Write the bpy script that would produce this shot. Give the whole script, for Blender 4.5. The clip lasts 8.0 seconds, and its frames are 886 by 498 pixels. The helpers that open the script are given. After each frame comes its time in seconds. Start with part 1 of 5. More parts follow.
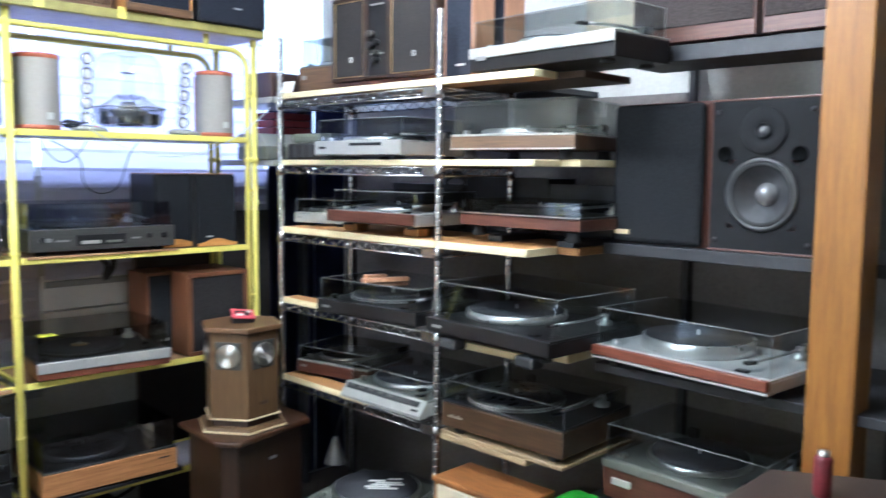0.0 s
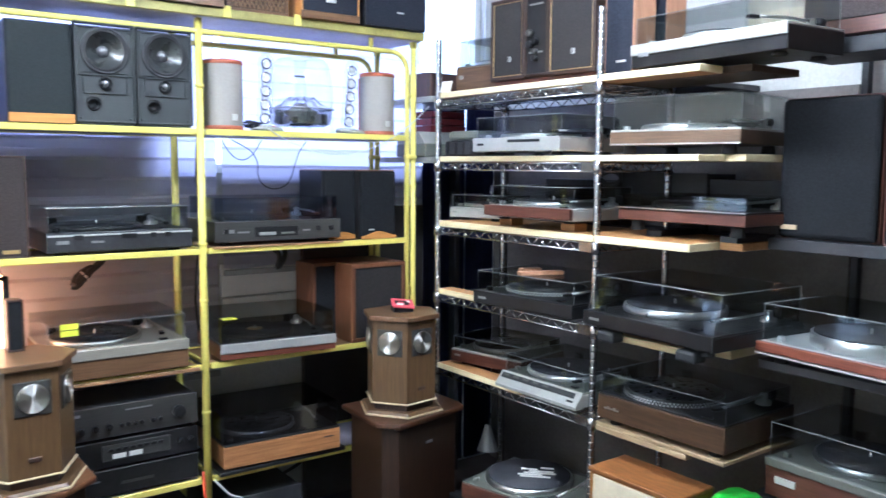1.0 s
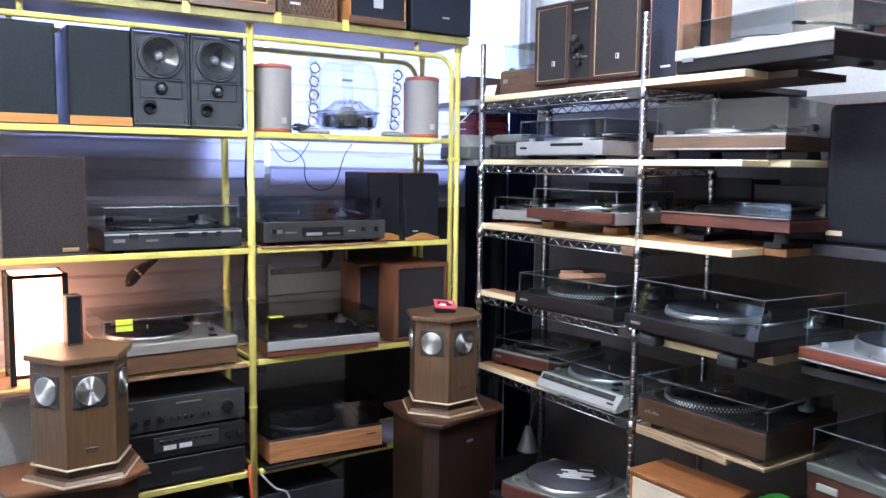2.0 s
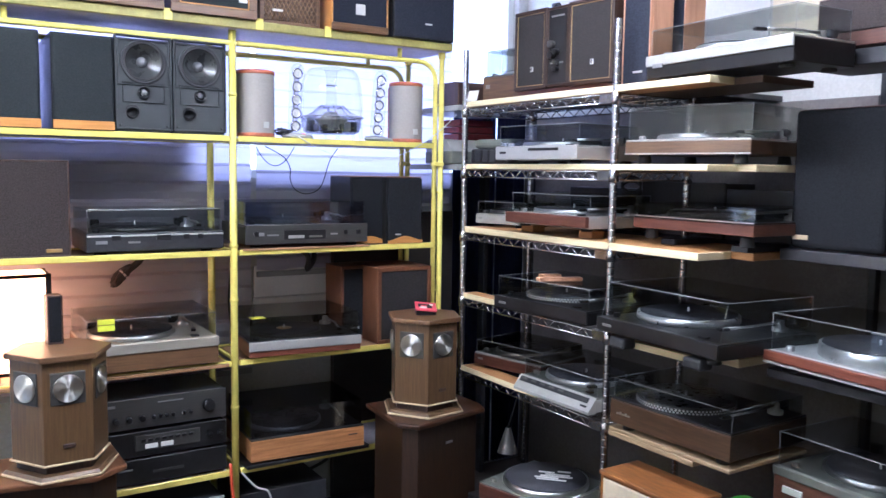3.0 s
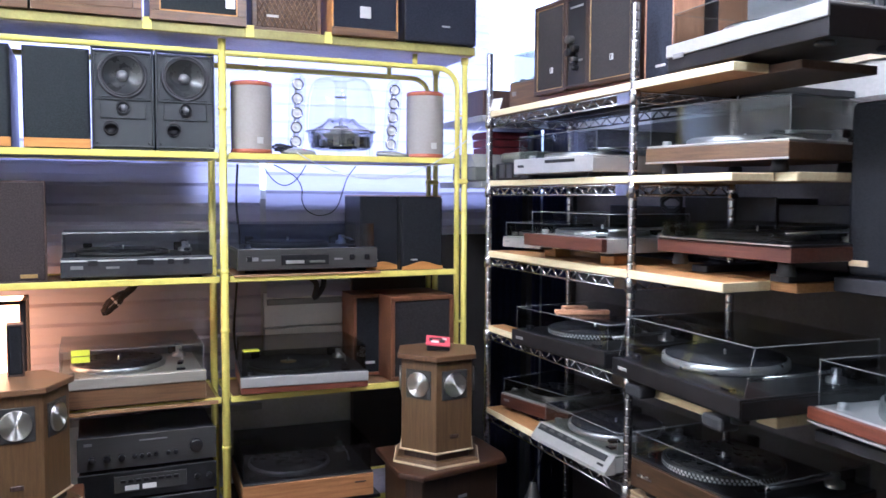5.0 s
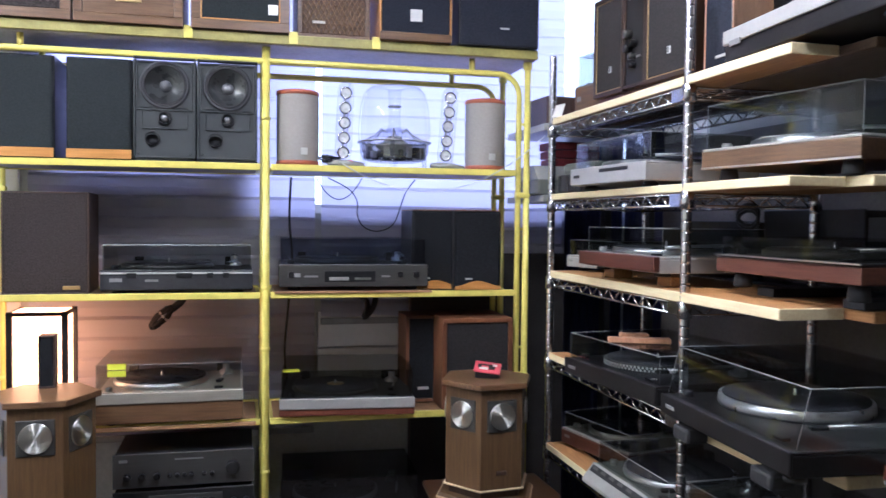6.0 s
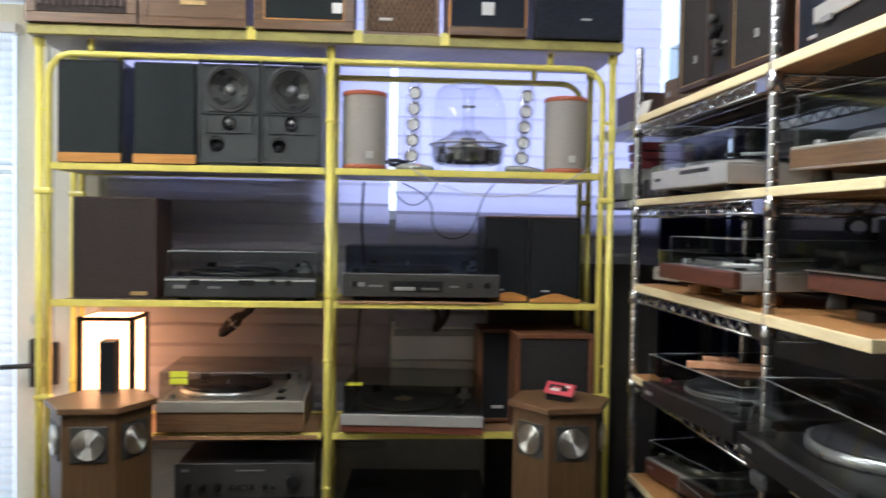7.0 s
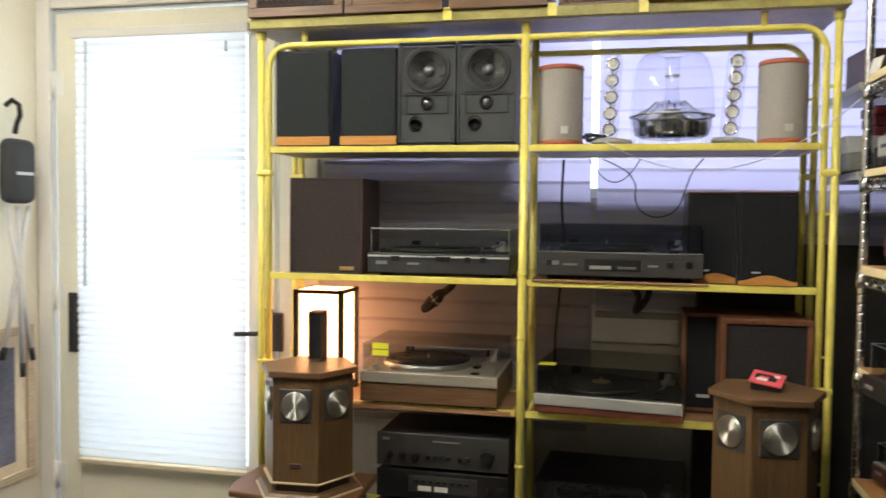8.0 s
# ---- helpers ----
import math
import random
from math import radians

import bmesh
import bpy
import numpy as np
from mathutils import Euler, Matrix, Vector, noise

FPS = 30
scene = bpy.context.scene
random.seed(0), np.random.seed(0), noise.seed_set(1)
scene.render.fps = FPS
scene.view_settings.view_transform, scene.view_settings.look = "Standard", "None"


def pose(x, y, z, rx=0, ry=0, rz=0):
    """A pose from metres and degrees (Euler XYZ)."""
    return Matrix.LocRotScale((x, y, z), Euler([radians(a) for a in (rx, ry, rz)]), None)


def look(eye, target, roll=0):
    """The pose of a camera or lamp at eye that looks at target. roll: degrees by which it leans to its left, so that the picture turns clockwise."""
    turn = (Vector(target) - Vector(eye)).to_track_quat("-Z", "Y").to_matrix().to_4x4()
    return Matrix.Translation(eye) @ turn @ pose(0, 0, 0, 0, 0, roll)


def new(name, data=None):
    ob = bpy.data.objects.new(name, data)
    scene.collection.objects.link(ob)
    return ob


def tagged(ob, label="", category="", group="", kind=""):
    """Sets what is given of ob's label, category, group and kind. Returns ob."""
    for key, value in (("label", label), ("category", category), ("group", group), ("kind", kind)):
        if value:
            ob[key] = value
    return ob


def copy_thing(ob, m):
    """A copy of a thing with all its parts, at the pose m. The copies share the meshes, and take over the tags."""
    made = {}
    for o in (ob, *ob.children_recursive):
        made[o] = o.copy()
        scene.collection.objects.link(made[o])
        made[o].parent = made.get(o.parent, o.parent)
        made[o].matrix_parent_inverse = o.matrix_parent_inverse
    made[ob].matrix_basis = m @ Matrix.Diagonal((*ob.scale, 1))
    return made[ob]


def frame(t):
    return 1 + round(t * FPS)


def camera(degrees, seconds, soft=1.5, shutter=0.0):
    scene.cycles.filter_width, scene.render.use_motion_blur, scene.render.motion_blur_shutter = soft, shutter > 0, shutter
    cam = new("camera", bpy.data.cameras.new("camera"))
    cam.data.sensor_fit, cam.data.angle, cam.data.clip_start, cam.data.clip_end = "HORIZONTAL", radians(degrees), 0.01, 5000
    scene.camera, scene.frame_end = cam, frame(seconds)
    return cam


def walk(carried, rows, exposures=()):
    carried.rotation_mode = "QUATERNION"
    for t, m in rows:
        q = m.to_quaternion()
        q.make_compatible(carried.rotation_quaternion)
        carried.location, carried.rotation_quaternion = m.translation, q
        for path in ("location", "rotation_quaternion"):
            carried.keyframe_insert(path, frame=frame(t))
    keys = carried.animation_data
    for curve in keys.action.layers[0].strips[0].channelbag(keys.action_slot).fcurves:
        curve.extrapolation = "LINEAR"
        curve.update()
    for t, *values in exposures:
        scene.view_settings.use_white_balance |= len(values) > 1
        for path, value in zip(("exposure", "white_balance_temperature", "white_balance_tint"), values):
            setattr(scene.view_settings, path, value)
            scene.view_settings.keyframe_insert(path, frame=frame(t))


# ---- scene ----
cam = camera(56.9, 8.0, soft=1.5, shutter=0.6)

PATH = [
    (0, (-0.899, -2.834, 1.511), (0.516, -1.434, 1.317), 0.6),
    (0.5, (-0.96, -2.832, 1.522), (0.314, -1.305, 1.308), 0.3),
    (1, (-1.029, -2.829, 1.502), (0.15, -1.226, 1.301), 0.4),
    (1.5, (-1.076, -2.836, 1.511), (0.052, -1.197, 1.307), 0.6),
    (3, (-0.97, -2.965, 1.508), (0.098, -1.285, 1.32), 0.9),
    (3.5, (-0.906, -3.019, 1.503), (0.152, -1.332, 1.318), 0.8),
    (4, (-0.79, -2.986, 1.5), (0.228, -1.274, 1.326), 0.7),
    (4.5, (-0.624, -2.914, 1.495), (0.305, -1.149, 1.341), 0.4),
    (6, (-0.073, -2.741, 1.447), (0.403, -0.8, 1.378), 0.6),
    (6.5, (0.032, -2.677, 1.437), (0.372, -0.707, 1.393), 0.8),
    (7, (0.162, -2.597, 1.454), (0.315, -0.603, 1.395), 0.9),
    (7.5, (0.211, -2.577, 1.459), (0.026, -0.588, 1.351), 0.8),
    (8, (0.314, -2.555, 1.417), (-0.12, -0.605, 1.325), 0.6),
]
walk(cam, [(t, look(eye, target, roll)) for t, eye, target, roll in PATH],
     exposures=[(0, 0.94, 4550, 10), (1.0, 0.96, 4450, 12), (1.5, 0.86, 4500, 16), (3.0, 0.74, 4590, 21), (4.5, 0.82, 4630, 22), (6.5, 0.18, 4860, 18), (7.0, 0.04, 5120, 12), (8.0, 0.14, 5750, 10)])

# ---------------------------------------------------------------- world and light
world = bpy.data.worlds.new("daylight")
scene.world = world
world.use_nodes = True
wn = world.node_tree
sky = wn.nodes.new("ShaderNodeTexSky")
sky.sky_type, sky.sun_disc = "NISHITA", False
sky.sun_elevation, sky.sun_rotation = radians(40), radians(20)
wn.links.new(sky.outputs["Color"], wn.nodes["Background"].inputs["Color"])
wn.nodes["Background"].inputs["Strength"].default_value = 0.1


def area_lamp(name, m, sx, sy, watts, color):
    data = bpy.data.lights.new(name, "AREA")
    data.shape, data.size, data.size_y, data.energy, data.color = "RECTANGLE", sx, sy, watts, color
    ob = new(name, data)
    ob.matrix_world = m
    return ob


# daylight in the window openings behind the shades, and in the glazed door
area_lamp("window_daylight", pose(0.76, 0.62, 2.06, -90, 0, 0), 1.64, 1.2, 10.5, (0.82, 0.82, 1.0))
area_lamp("window_daylight", pose(-0.44, 0.62, 2.12, -90, 0, 0), 0.6, 0.98, 9, (0.82, 0.82, 1.0))
area_lamp("door_daylight", pose(-1.47, 0.66, 1.25, -90, 0, 0), 0.7, 1.7, 6, (1.0, 1.0, 0.96))
TUBE_COLOUR, TUBE_STRENGTH = (1.0, 0.89, 0.71), 66.0


# ---------------------------------------------------------------- materials
def mat(name, color, rough=0.5, metal=0.0, vary=0.15, scale=8.0, stretch=(1, 1, 1), bump=0.1, fine=90.0, second=None, spec=0.5, coat=0.0):
    """A surface with variation at two scales, laid out in the mesh's own metres."""
    m = bpy.data.materials.new(name)
    m.use_nodes = True
    n, l = m.node_tree.nodes, m.node_tree.links
    b = n["Principled BSDF"]
    b.inputs["Metallic"].default_value, b.inputs["Specular IOR Level"].default_value = metal, spec
    b.inputs["Coat Weight"].default_value = coat
    tc, mp = n.new("ShaderNodeTexCoord"), n.new("ShaderNodeMapping")
    mp.inputs["Scale"].default_value = stretch
    info = n.new("ShaderNodeObjectInfo")
    shift = n.new("ShaderNodeVectorMath")
    shift.operation = "ADD"
    l.new(tc.outputs["Object"], shift.inputs[0])
    l.new(info.outputs["Random"], shift.inputs[1])
    l.new(shift.outputs[0], mp.inputs["Vector"])
    big, small = n.new("ShaderNodeTexNoise"), n.new("ShaderNodeTexNoise")
    big.inputs["Scale"].default_value, big.inputs["Detail"].default_value = scale, 5
    small.inputs["Scale"].default_value, small.inputs["Detail"].default_value = fine, 3
    l.new(mp.outputs[0], big.inputs["Vector"])
    l.new(mp.outputs[0], small.inputs["Vector"])
    mixf = n.new("ShaderNodeMath")
    mixf.operation = "MULTIPLY_ADD"
    mixf.inputs[1].default_value = 0.65
    half = n.new("ShaderNodeMath")
    half.operation = "MULTIPLY"
    half.inputs[1].default_value = 0.35
    l.new(small.outputs["Fac"], half.inputs[0])
    l.new(big.outputs["Fac"], mixf.inputs[0])
    l.new(half.outputs[0], mixf.inputs[2])
    ramp = n.new("ShaderNodeValToRGB")
    dark = second or tuple(c * (1 - vary) for c in color)
    light = color if second else tuple(min(1, c * (1 + vary)) for c in color)
    ramp.color_ramp.elements[0].position, ramp.color_ramp.elements[1].position = 0.38, 0.62
    ramp.color_ramp.elements[0].color, ramp.color_ramp.elements[1].color = (*dark, 1), (*light, 1)
    l.new(mixf.outputs[0], ramp.inputs["Fac"])
    l.new(ramp.outputs["Color"], b.inputs["Base Color"])
    rr = n.new("ShaderNodeMapRange")
    rr.inputs["To Min"].default_value, rr.inputs["To Max"].default_value = max(0.02, rough - 0.08), min(1, rough + 0.1)
    l.new(big.outputs["Fac"], rr.inputs["Value"])
    l.new(rr.outputs[0], b.inputs["Roughness"])
    if bump:
        bp = n.new("ShaderNodeBump")
        bp.inputs["Strength"].default_value, bp.inputs["Distance"].default_value = bump, 0.002
        l.new(small.outputs["Fac"], bp.inputs["Height"])
        l.new(bp.outputs[0], b.inputs["Normal"])
    return m


def clear(name, tint, gloss=0.05, rough=0.03, power_of=4.0, most=0.6):
    """Clear or smoked acrylic and glass: tinted see-through with a Fresnel gloss."""
    m = bpy.data.materials.new(name)
    m.use_nodes = True
    n, l = m.node_tree.nodes, m.node_tree.links
    n.remove(n["Principled BSDF"])
    t, g, mix, f = (n.new("ShaderNodeBsdfTransparent"), n.new("ShaderNodeBsdfGlossy"), n.new("ShaderNodeMixShader"), n.new("ShaderNodeLayerWeight"))
    t.inputs["Color"].default_value = (*tint, 1)
    g.inputs["Roughness"].default_value = rough
    f.inputs["Blend"].default_value = 0.5
    power, span = n.new("ShaderNodeMath"), n.new("ShaderNodeMapRange")
    power.operation = "POWER"
    power.inputs[1].default_value = power_of
    span.inputs["To Min"].default_value, span.inputs["To Max"].default_value = gloss, most
    l.new(f.outputs["Facing"], power.inputs[0])
    l.new(power.outputs[0], span.inputs["Value"])
    l.new(span.outputs[0], mix.inputs[0])
    l.new(t.outputs[0], mix.inputs[1])
    l.new(g.outputs[0], mix.inputs[2])
    l.new(mix.outputs[0], n["Material Output"].inputs["Surface"])
    return m


def glow(name, color, strength):
    m = bpy.data.materials.new(name)
    m.use_nodes = True
    b = m.node_tree.nodes["Principled BSDF"]
    b.inputs["Base Color"].default_value = (*color, 1)
    b.inputs["Emission Color"].default_value = (*color, 1)
    b.inputs["Emission Strength"].default_value = strength
    b.inputs["Roughness"].default_value = 0.8
    return m


def cloth_shade(name, color, through_color, share):
    """Thin pleated cloth that lets light through."""
    m = bpy.data.materials.new(name)
    m.use_nodes = True
    n, l = m.node_tree.nodes, m.node_tree.links
    n.remove(n["Principled BSDF"])
    d, t, mix = n.new("ShaderNodeBsdfDiffuse"), n.new("ShaderNodeBsdfTranslucent"), n.new("ShaderNodeMixShader")
    d.inputs["Color"].default_value, t.inputs["Color"].default_value = (*color, 1), (*through_color, 1)
    noise_t, ramp = n.new("ShaderNodeTexNoise"), n.new("ShaderNodeMapRange")
    noise_t.inputs["Scale"].default_value = 9
    tc = n.new("ShaderNodeTexCoord")
    l.new(tc.outputs["Object"], noise_t.inputs["Vector"])
    ramp.inputs["To Min"].default_value, ramp.inputs["To Max"].default_value = share - 0.08, share + 0.08
    l.new(noise_t.outputs["Fac"], ramp.inputs["Value"])
    l.new(ramp.outputs[0], mix.inputs[0])
    l.new(d.outputs[0], mix.inputs[1])
    l.new(t.outputs[0], mix.inputs[2])
    l.new(mix.outputs[0], n["Material Output"].inputs["Surface"])
    return m


GRAIN = (1.5, 22, 22)
UPGRAIN = (22, 22, 1.5)
WALL = mat("cream_wall_paint", (0.80, 0.77, 0.63), 0.6, vary=0.05, scale=2.5, bump=0.15)
WALL_DARK = mat("grey_wall_paint", (0.54, 0.53, 0.49), 0.7, vary=0.12, scale=2.0)
# for the unseen south wall, dark to cut bounce and reflections in black fronts
WALL_DIM = mat("unseen_wall_dark", (0.17, 0.155, 0.135), 0.75, vary=0.2, scale=2.0)
WHITE = mat("white_gloss_paint", (0.78, 0.77, 0.72), 0.4, vary=0.04, scale=4)
FLOOR = mat("worn_floor", (0.045, 0.037, 0.031), 0.6, vary=0.3, scale=4)
CEIL = mat("ceiling_paint", (0.72, 0.71, 0.68), 0.8, vary=0.05)
YELLOW = mat("yellow_enamel", (0.78, 0.69, 0.14), 0.35, vary=0.07, scale=14, bump=0.12, fine=60, coat=0.2)
DECK = mat("painted_deck", (0.40, 0.37, 0.42), 0.55, vary=0.2, scale=5)
SHELFWOOD = mat("brown_shelf_board", (0.30, 0.17, 0.08), 0.45, vary=0.3, scale=5, stretch=GRAIN)
CHROME = mat("chrome_wire", (0.55, 0.55, 0.57), 0.2, 1.0, vary=0.1, scale=30, bump=0.02)
STEEL = mat("brushed_aluminium", (0.62, 0.62, 0.60), 0.32, 1.0, vary=0.1, scale=12, stretch=(1, 60, 60), bump=0.05)
CHAMPAGNE = mat("champagne_metal", (0.40, 0.37, 0.30), 0.38, 0.4, vary=0.08, scale=12, stretch=(1, 40, 40), bump=0.03)
SPUN = mat("spun_platter_metal", (0.60, 0.60, 0.59), 0.28, 0.75, vary=0.06, scale=20, bump=0.02)
SILVER = mat("silver_plastic", (0.41, 0.405, 0.38), 0.4, 0.35, vary=0.06, scale=10, bump=0.03)
GREYP = mat("grey_plastic", (0.30, 0.30, 0.275), 0.42, 0.1, vary=0.08, scale=10, bump=0.03)
BRIGHTSILVER = mat("bright_silver_paint", (0.62, 0.62, 0.60), 0.36, 0.3, vary=0.05, scale=10, bump=0.03)
SLATE = mat("slate_grey_paint", (0.125, 0.13, 0.108), 0.45, 0.1, vary=0.1, scale=10, bump=0.03)
BLACK = mat("black_plastic", (0.0135, 0.013, 0.013), 0.35, vary=0.25, scale=12, bump=0.04, spec=0.28)
BLACKM = mat("matt_black_metal", (0.03, 0.03, 0.033), 0.5, 0.2, vary=0.2, scale=14, bump=0.05)
CHARCOAL = mat("charcoal_panel", (0.044, 0.042, 0.038), 0.42, 0.15, vary=0.15, scale=10, stretch=(1, 40, 40), bump=0.04)
RUBBER = mat("rubber", (0.02, 0.02, 0.02), 0.8, vary=0.2)
VINYL = mat("record_vinyl", (0.012, 0.012, 0.014), 0.28, vary=0.2, scale=40)
# near-black that paints in the shade of a deep port
VOID = mat("port_shade", (0.003, 0.003, 0.003), 0.9, spec=0.05)
MATRUB = mat("platter_mat", (0.03, 0.03, 0.035), 0.7, vary=0.2, scale=30)
GRILLE = mat("black_grille_cloth", (0.025, 0.0285, 0.0295), 0.95, vary=0.2, scale=220, bump=0.5, fine=700, spec=0.1)
GRILLEB = mat("brown_grille_cloth", (0.042, 0.034, 0.032), 0.95, vary=0.35, scale=220, bump=0.5, fine=700, spec=0.1)
BACKING = mat("brown_hardboard", (0.155, 0.138, 0.125), 0.75, vary=0.2, scale=3)
GRILLEWARM = mat("warm_black_grille_cloth", (0.028, 0.025, 0.024), 0.95, vary=0.25, scale=220, bump=0.4, fine=700, spec=0.1)
PALEEDGE = mat("pale_edge_band", (0.56, 0.45, 0.27), 0.45, vary=0.15, scale=9)
GRILLEFINE = mat("fine_black_grille_cloth", (0.014, 0.0145, 0.016), 0.95, vary=0.3, scale=220, bump=0.4, fine=700, spec=0.1)
WRAP = mat("black_vinyl_wrap", (0.029, 0.033, 0.033), 0.55, vary=0.15, scale=14, bump=0.08, fine=400)
BAFFLE = mat("matt_black_baffle", (0.011, 0.011, 0.012), 0.7, vary=0.2, scale=14, bump=0.08, fine=300, spec=0.15)
DARKCONE = mat("dark_woofer_cone", (0.024, 0.024, 0.026), 0.35, 0.2, vary=0.15, scale=30)
PRINT = mat("dull_print", (0.20, 0.20, 0.195), 0.5, vary=0.1)
DARKCLOTH = mat("dark_brown_fabric", (0.028, 0.024, 0.022), 0.9, vary=0.3, scale=8, fine=300)
GRILLENAVY = mat("navy_grille_cloth", (0.022, 0.024, 0.033), 0.95, vary=0.3, scale=220, bump=0.5, fine=700, spec=0.1)
GREYCLOTH = mat("grey_speaker_cloth", (0.33, 0.31, 0.28), 0.95, vary=0.05, scale=120, bump=0.15, fine=500, spec=0.1)
BRONZEWIRE = mat("bronze_wire", (0.27, 0.17, 0.085), 0.5, 0.2, vary=0.2, scale=40)
CANEMESH = mat("bronze_mesh", (0.10, 0.058, 0.032), 0.6, 0.2, vary=0.3, scale=90, bump=0.3)
WALNUT = mat("walnut_veneer", (0.118, 0.069, 0.026), 0.38, scale=6, stretch=UPGRAIN, second=(0.075, 0.040, 0.017), fine=60)
WALNUTX = mat("walnut_veneer_long", (0.155, 0.085, 0.038), 0.38, scale=6, stretch=GRAIN, second=(0.085, 0.045, 0.02), fine=60)
DARKWOOD = mat("dark_veneer", (0.075, 0.042, 0.03), 0.42, scale=6, stretch=UPGRAIN, second=(0.035, 0.02, 0.015), fine=60)
REDWOOD = mat("rosewood", (0.098, 0.037, 0.022), 0.36, scale=6, stretch=GRAIN, second=(0.06, 0.02, 0.013), fine=60)
REDWALNUT = mat("reddish_walnut_veneer", (0.165, 0.070, 0.030), 0.4, scale=6, stretch=UPGRAIN, second=(0.095, 0.038, 0.017), fine=60)
RUSTWOOD = mat("rust_red_veneer", (0.17, 0.052, 0.026), 0.38, scale=6, stretch=GRAIN, second=(0.11, 0.032, 0.017), fine=60)
OLIVEWALNUT = mat("aged_walnut_veneer", (0.125, 0.074, 0.036), 0.42, scale=6, stretch=GRAIN, second=(0.07, 0.04, 0.02), fine=60)
DARKWALNUT = mat("dark_walnut_veneer", (0.036, 0.017, 0.008), 0.4, scale=6, stretch=UPGRAIN, second=(0.018, 0.009, 0.005), fine=60)
OILEDWALNUT = mat("oiled_dark_walnut_veneer", (0.072, 0.040, 0.018), 0.36, scale=6, stretch=GRAIN, second=(0.034, 0.018, 0.008), fine=60)
BROWNBOARD = mat("dark_brown_board", (0.13, 0.085, 0.055), 0.7, scale=7, stretch=(22, 1.5, 22), second=(0.075, 0.048, 0.032), bump=0.2, fine=70)
WOOFERGREY = mat("grey_woofer_cone", (0.055, 0.055, 0.058), 0.32, 0.3, vary=0.12, scale=30, bump=0.03)
BASKET = mat("dark_grey_basket", (0.045, 0.045, 0.046), 0.4, 0.2, vary=0.1, scale=20)
TEAK = mat("teak_veneer", (0.42, 0.20, 0.07), 0.42, scale=6, stretch=GRAIN, second=(0.25, 0.11, 0.035), fine=60)
OAKUP = mat("light_wood_panel", (0.50, 0.27, 0.15), 0.45, scale=5, stretch=UPGRAIN, second=(0.38, 0.19, 0.10), fine=60)
ORANGEWOOD = mat("beech_strip", (0.56, 0.27, 0.06), 0.4, scale=6, stretch=GRAIN, second=(0.44, 0.20, 0.04), fine=60)
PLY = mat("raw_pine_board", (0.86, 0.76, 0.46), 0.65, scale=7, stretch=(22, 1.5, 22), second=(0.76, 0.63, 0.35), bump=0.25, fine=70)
PLYDULL = mat("dull_plywood", (0.40, 0.30, 0.16), 0.65, scale=7, stretch=(22, 1.5, 22), second=(0.28, 0.20, 0.10), bump=0.2, fine=70)
PLYTOP = mat("orange_pine_board", (0.50, 0.27, 0.09), 0.5, scale=7, stretch=(22, 1.5, 22), second=(0.34, 0.16, 0.05), bump=0.2, fine=70)
POSTWOOD = mat("varnished_post", (0.29, 0.125, 0.013), 0.45, scale=5, stretch=UPGRAIN, second=(0.195, 0.076, 0.008), fine=50)
ORANGE = mat("orange_lacquer", (0.36, 0.095, 0.04), 0.4, vary=0.15)
GOLD = mat("brass_trim", (0.62, 0.45, 0.20), 0.35, 0.9, vary=0.1)
CREAM = mat("cream_panel", (0.66, 0.57, 0.40), 0.6, vary=0.08)
PAPER = mat("paper", (0.76, 0.75, 0.70), 0.8, vary=0.05)
NOTE = mat("fluorescent_note", (0.80, 0.86, 0.03), 0.8, vary=0.04)
RED = mat("red_print", (0.60, 0.075, 0.10), 0.4, vary=0.15, scale=20)
REDSTACK = mat("dark_red_sleeve", (0.12, 0.012, 0.016), 0.6, vary=0.3, scale=20)
GREEN = mat("green_plastic_sheet", (0.16, 0.72, 0.05), 0.35, vary=0.15)
WIRE = mat("cable_sheath", (0.02, 0.02, 0.022), 0.5, vary=0.2)
WIREW = mat("white_cable", (0.6, 0.6, 0.58), 0.5, vary=0.1)
WIRER = mat("red_cable", (0.65, 0.09, 0.03), 0.5, vary=0.1)
CONE = mat("woofer_cone", (0.06, 0.063, 0.062), 0.27, 0.6, vary=0.03, scale=30, bump=0.03)
DUST = mat("dust_cap", (0.22, 0.22, 0.225), 0.22, 0.5, vary=0.1)
LETTER = mat("silver_print", (0.62, 0.62, 0.60), 0.4, 0.4, vary=0.05)
LID = clear("clear_acrylic", (0.87, 0.885, 0.885), 0.040, 0.035, most=0.6)
SMOKE = clear("smoked_acrylic", (0.74, 0.74, 0.71), 0.08, 0.06)
BLUESMOKE = clear("blue_smoked_acrylic", (0.70, 0.74, 0.82), 0.12, 0.05)
DOMEDARK = clear("dark_tinted_plastic", (0.62, 0.63, 0.62), 0.10, 0.05)
SMOKEDARK = clear("dark_smoked_acrylic", (0.55, 0.56, 0.58), 0.11, 0.06)
GLASS = clear("clear_plastic_dome", (0.965, 0.97, 0.98), 0.03, power_of=3.0, most=0.7)
# pale grey that stands in for light caught along the covers' edges
EDGE = mat("acrylic_edge_glint", (0.24, 0.25, 0.245), 0.2, vary=0.05, spec=0.6)
SHADE = cloth_shade("pleated_shade_cloth", (0.56, 0.55, 0.56), (0.62, 0.575, 0.72), 0.5)
BLIND = cloth_shade("white_blind_slat", (0.82, 0.84, 0.84), (0.80, 0.84, 0.84), 0.45)
LANTERN = glow("lit_rice_paper", (1.0, 0.44, 0.16), 7.0)
TUBE = glow("lit_tube", TUBE_COLOUR, TUBE_STRENGTH)
# navy cloth, its blue raised to take in the flare glow over it
NAVY = mat("navy_cloth", (0.03, 0.034, 0.11), 0.85, vary=0.3, scale=6)
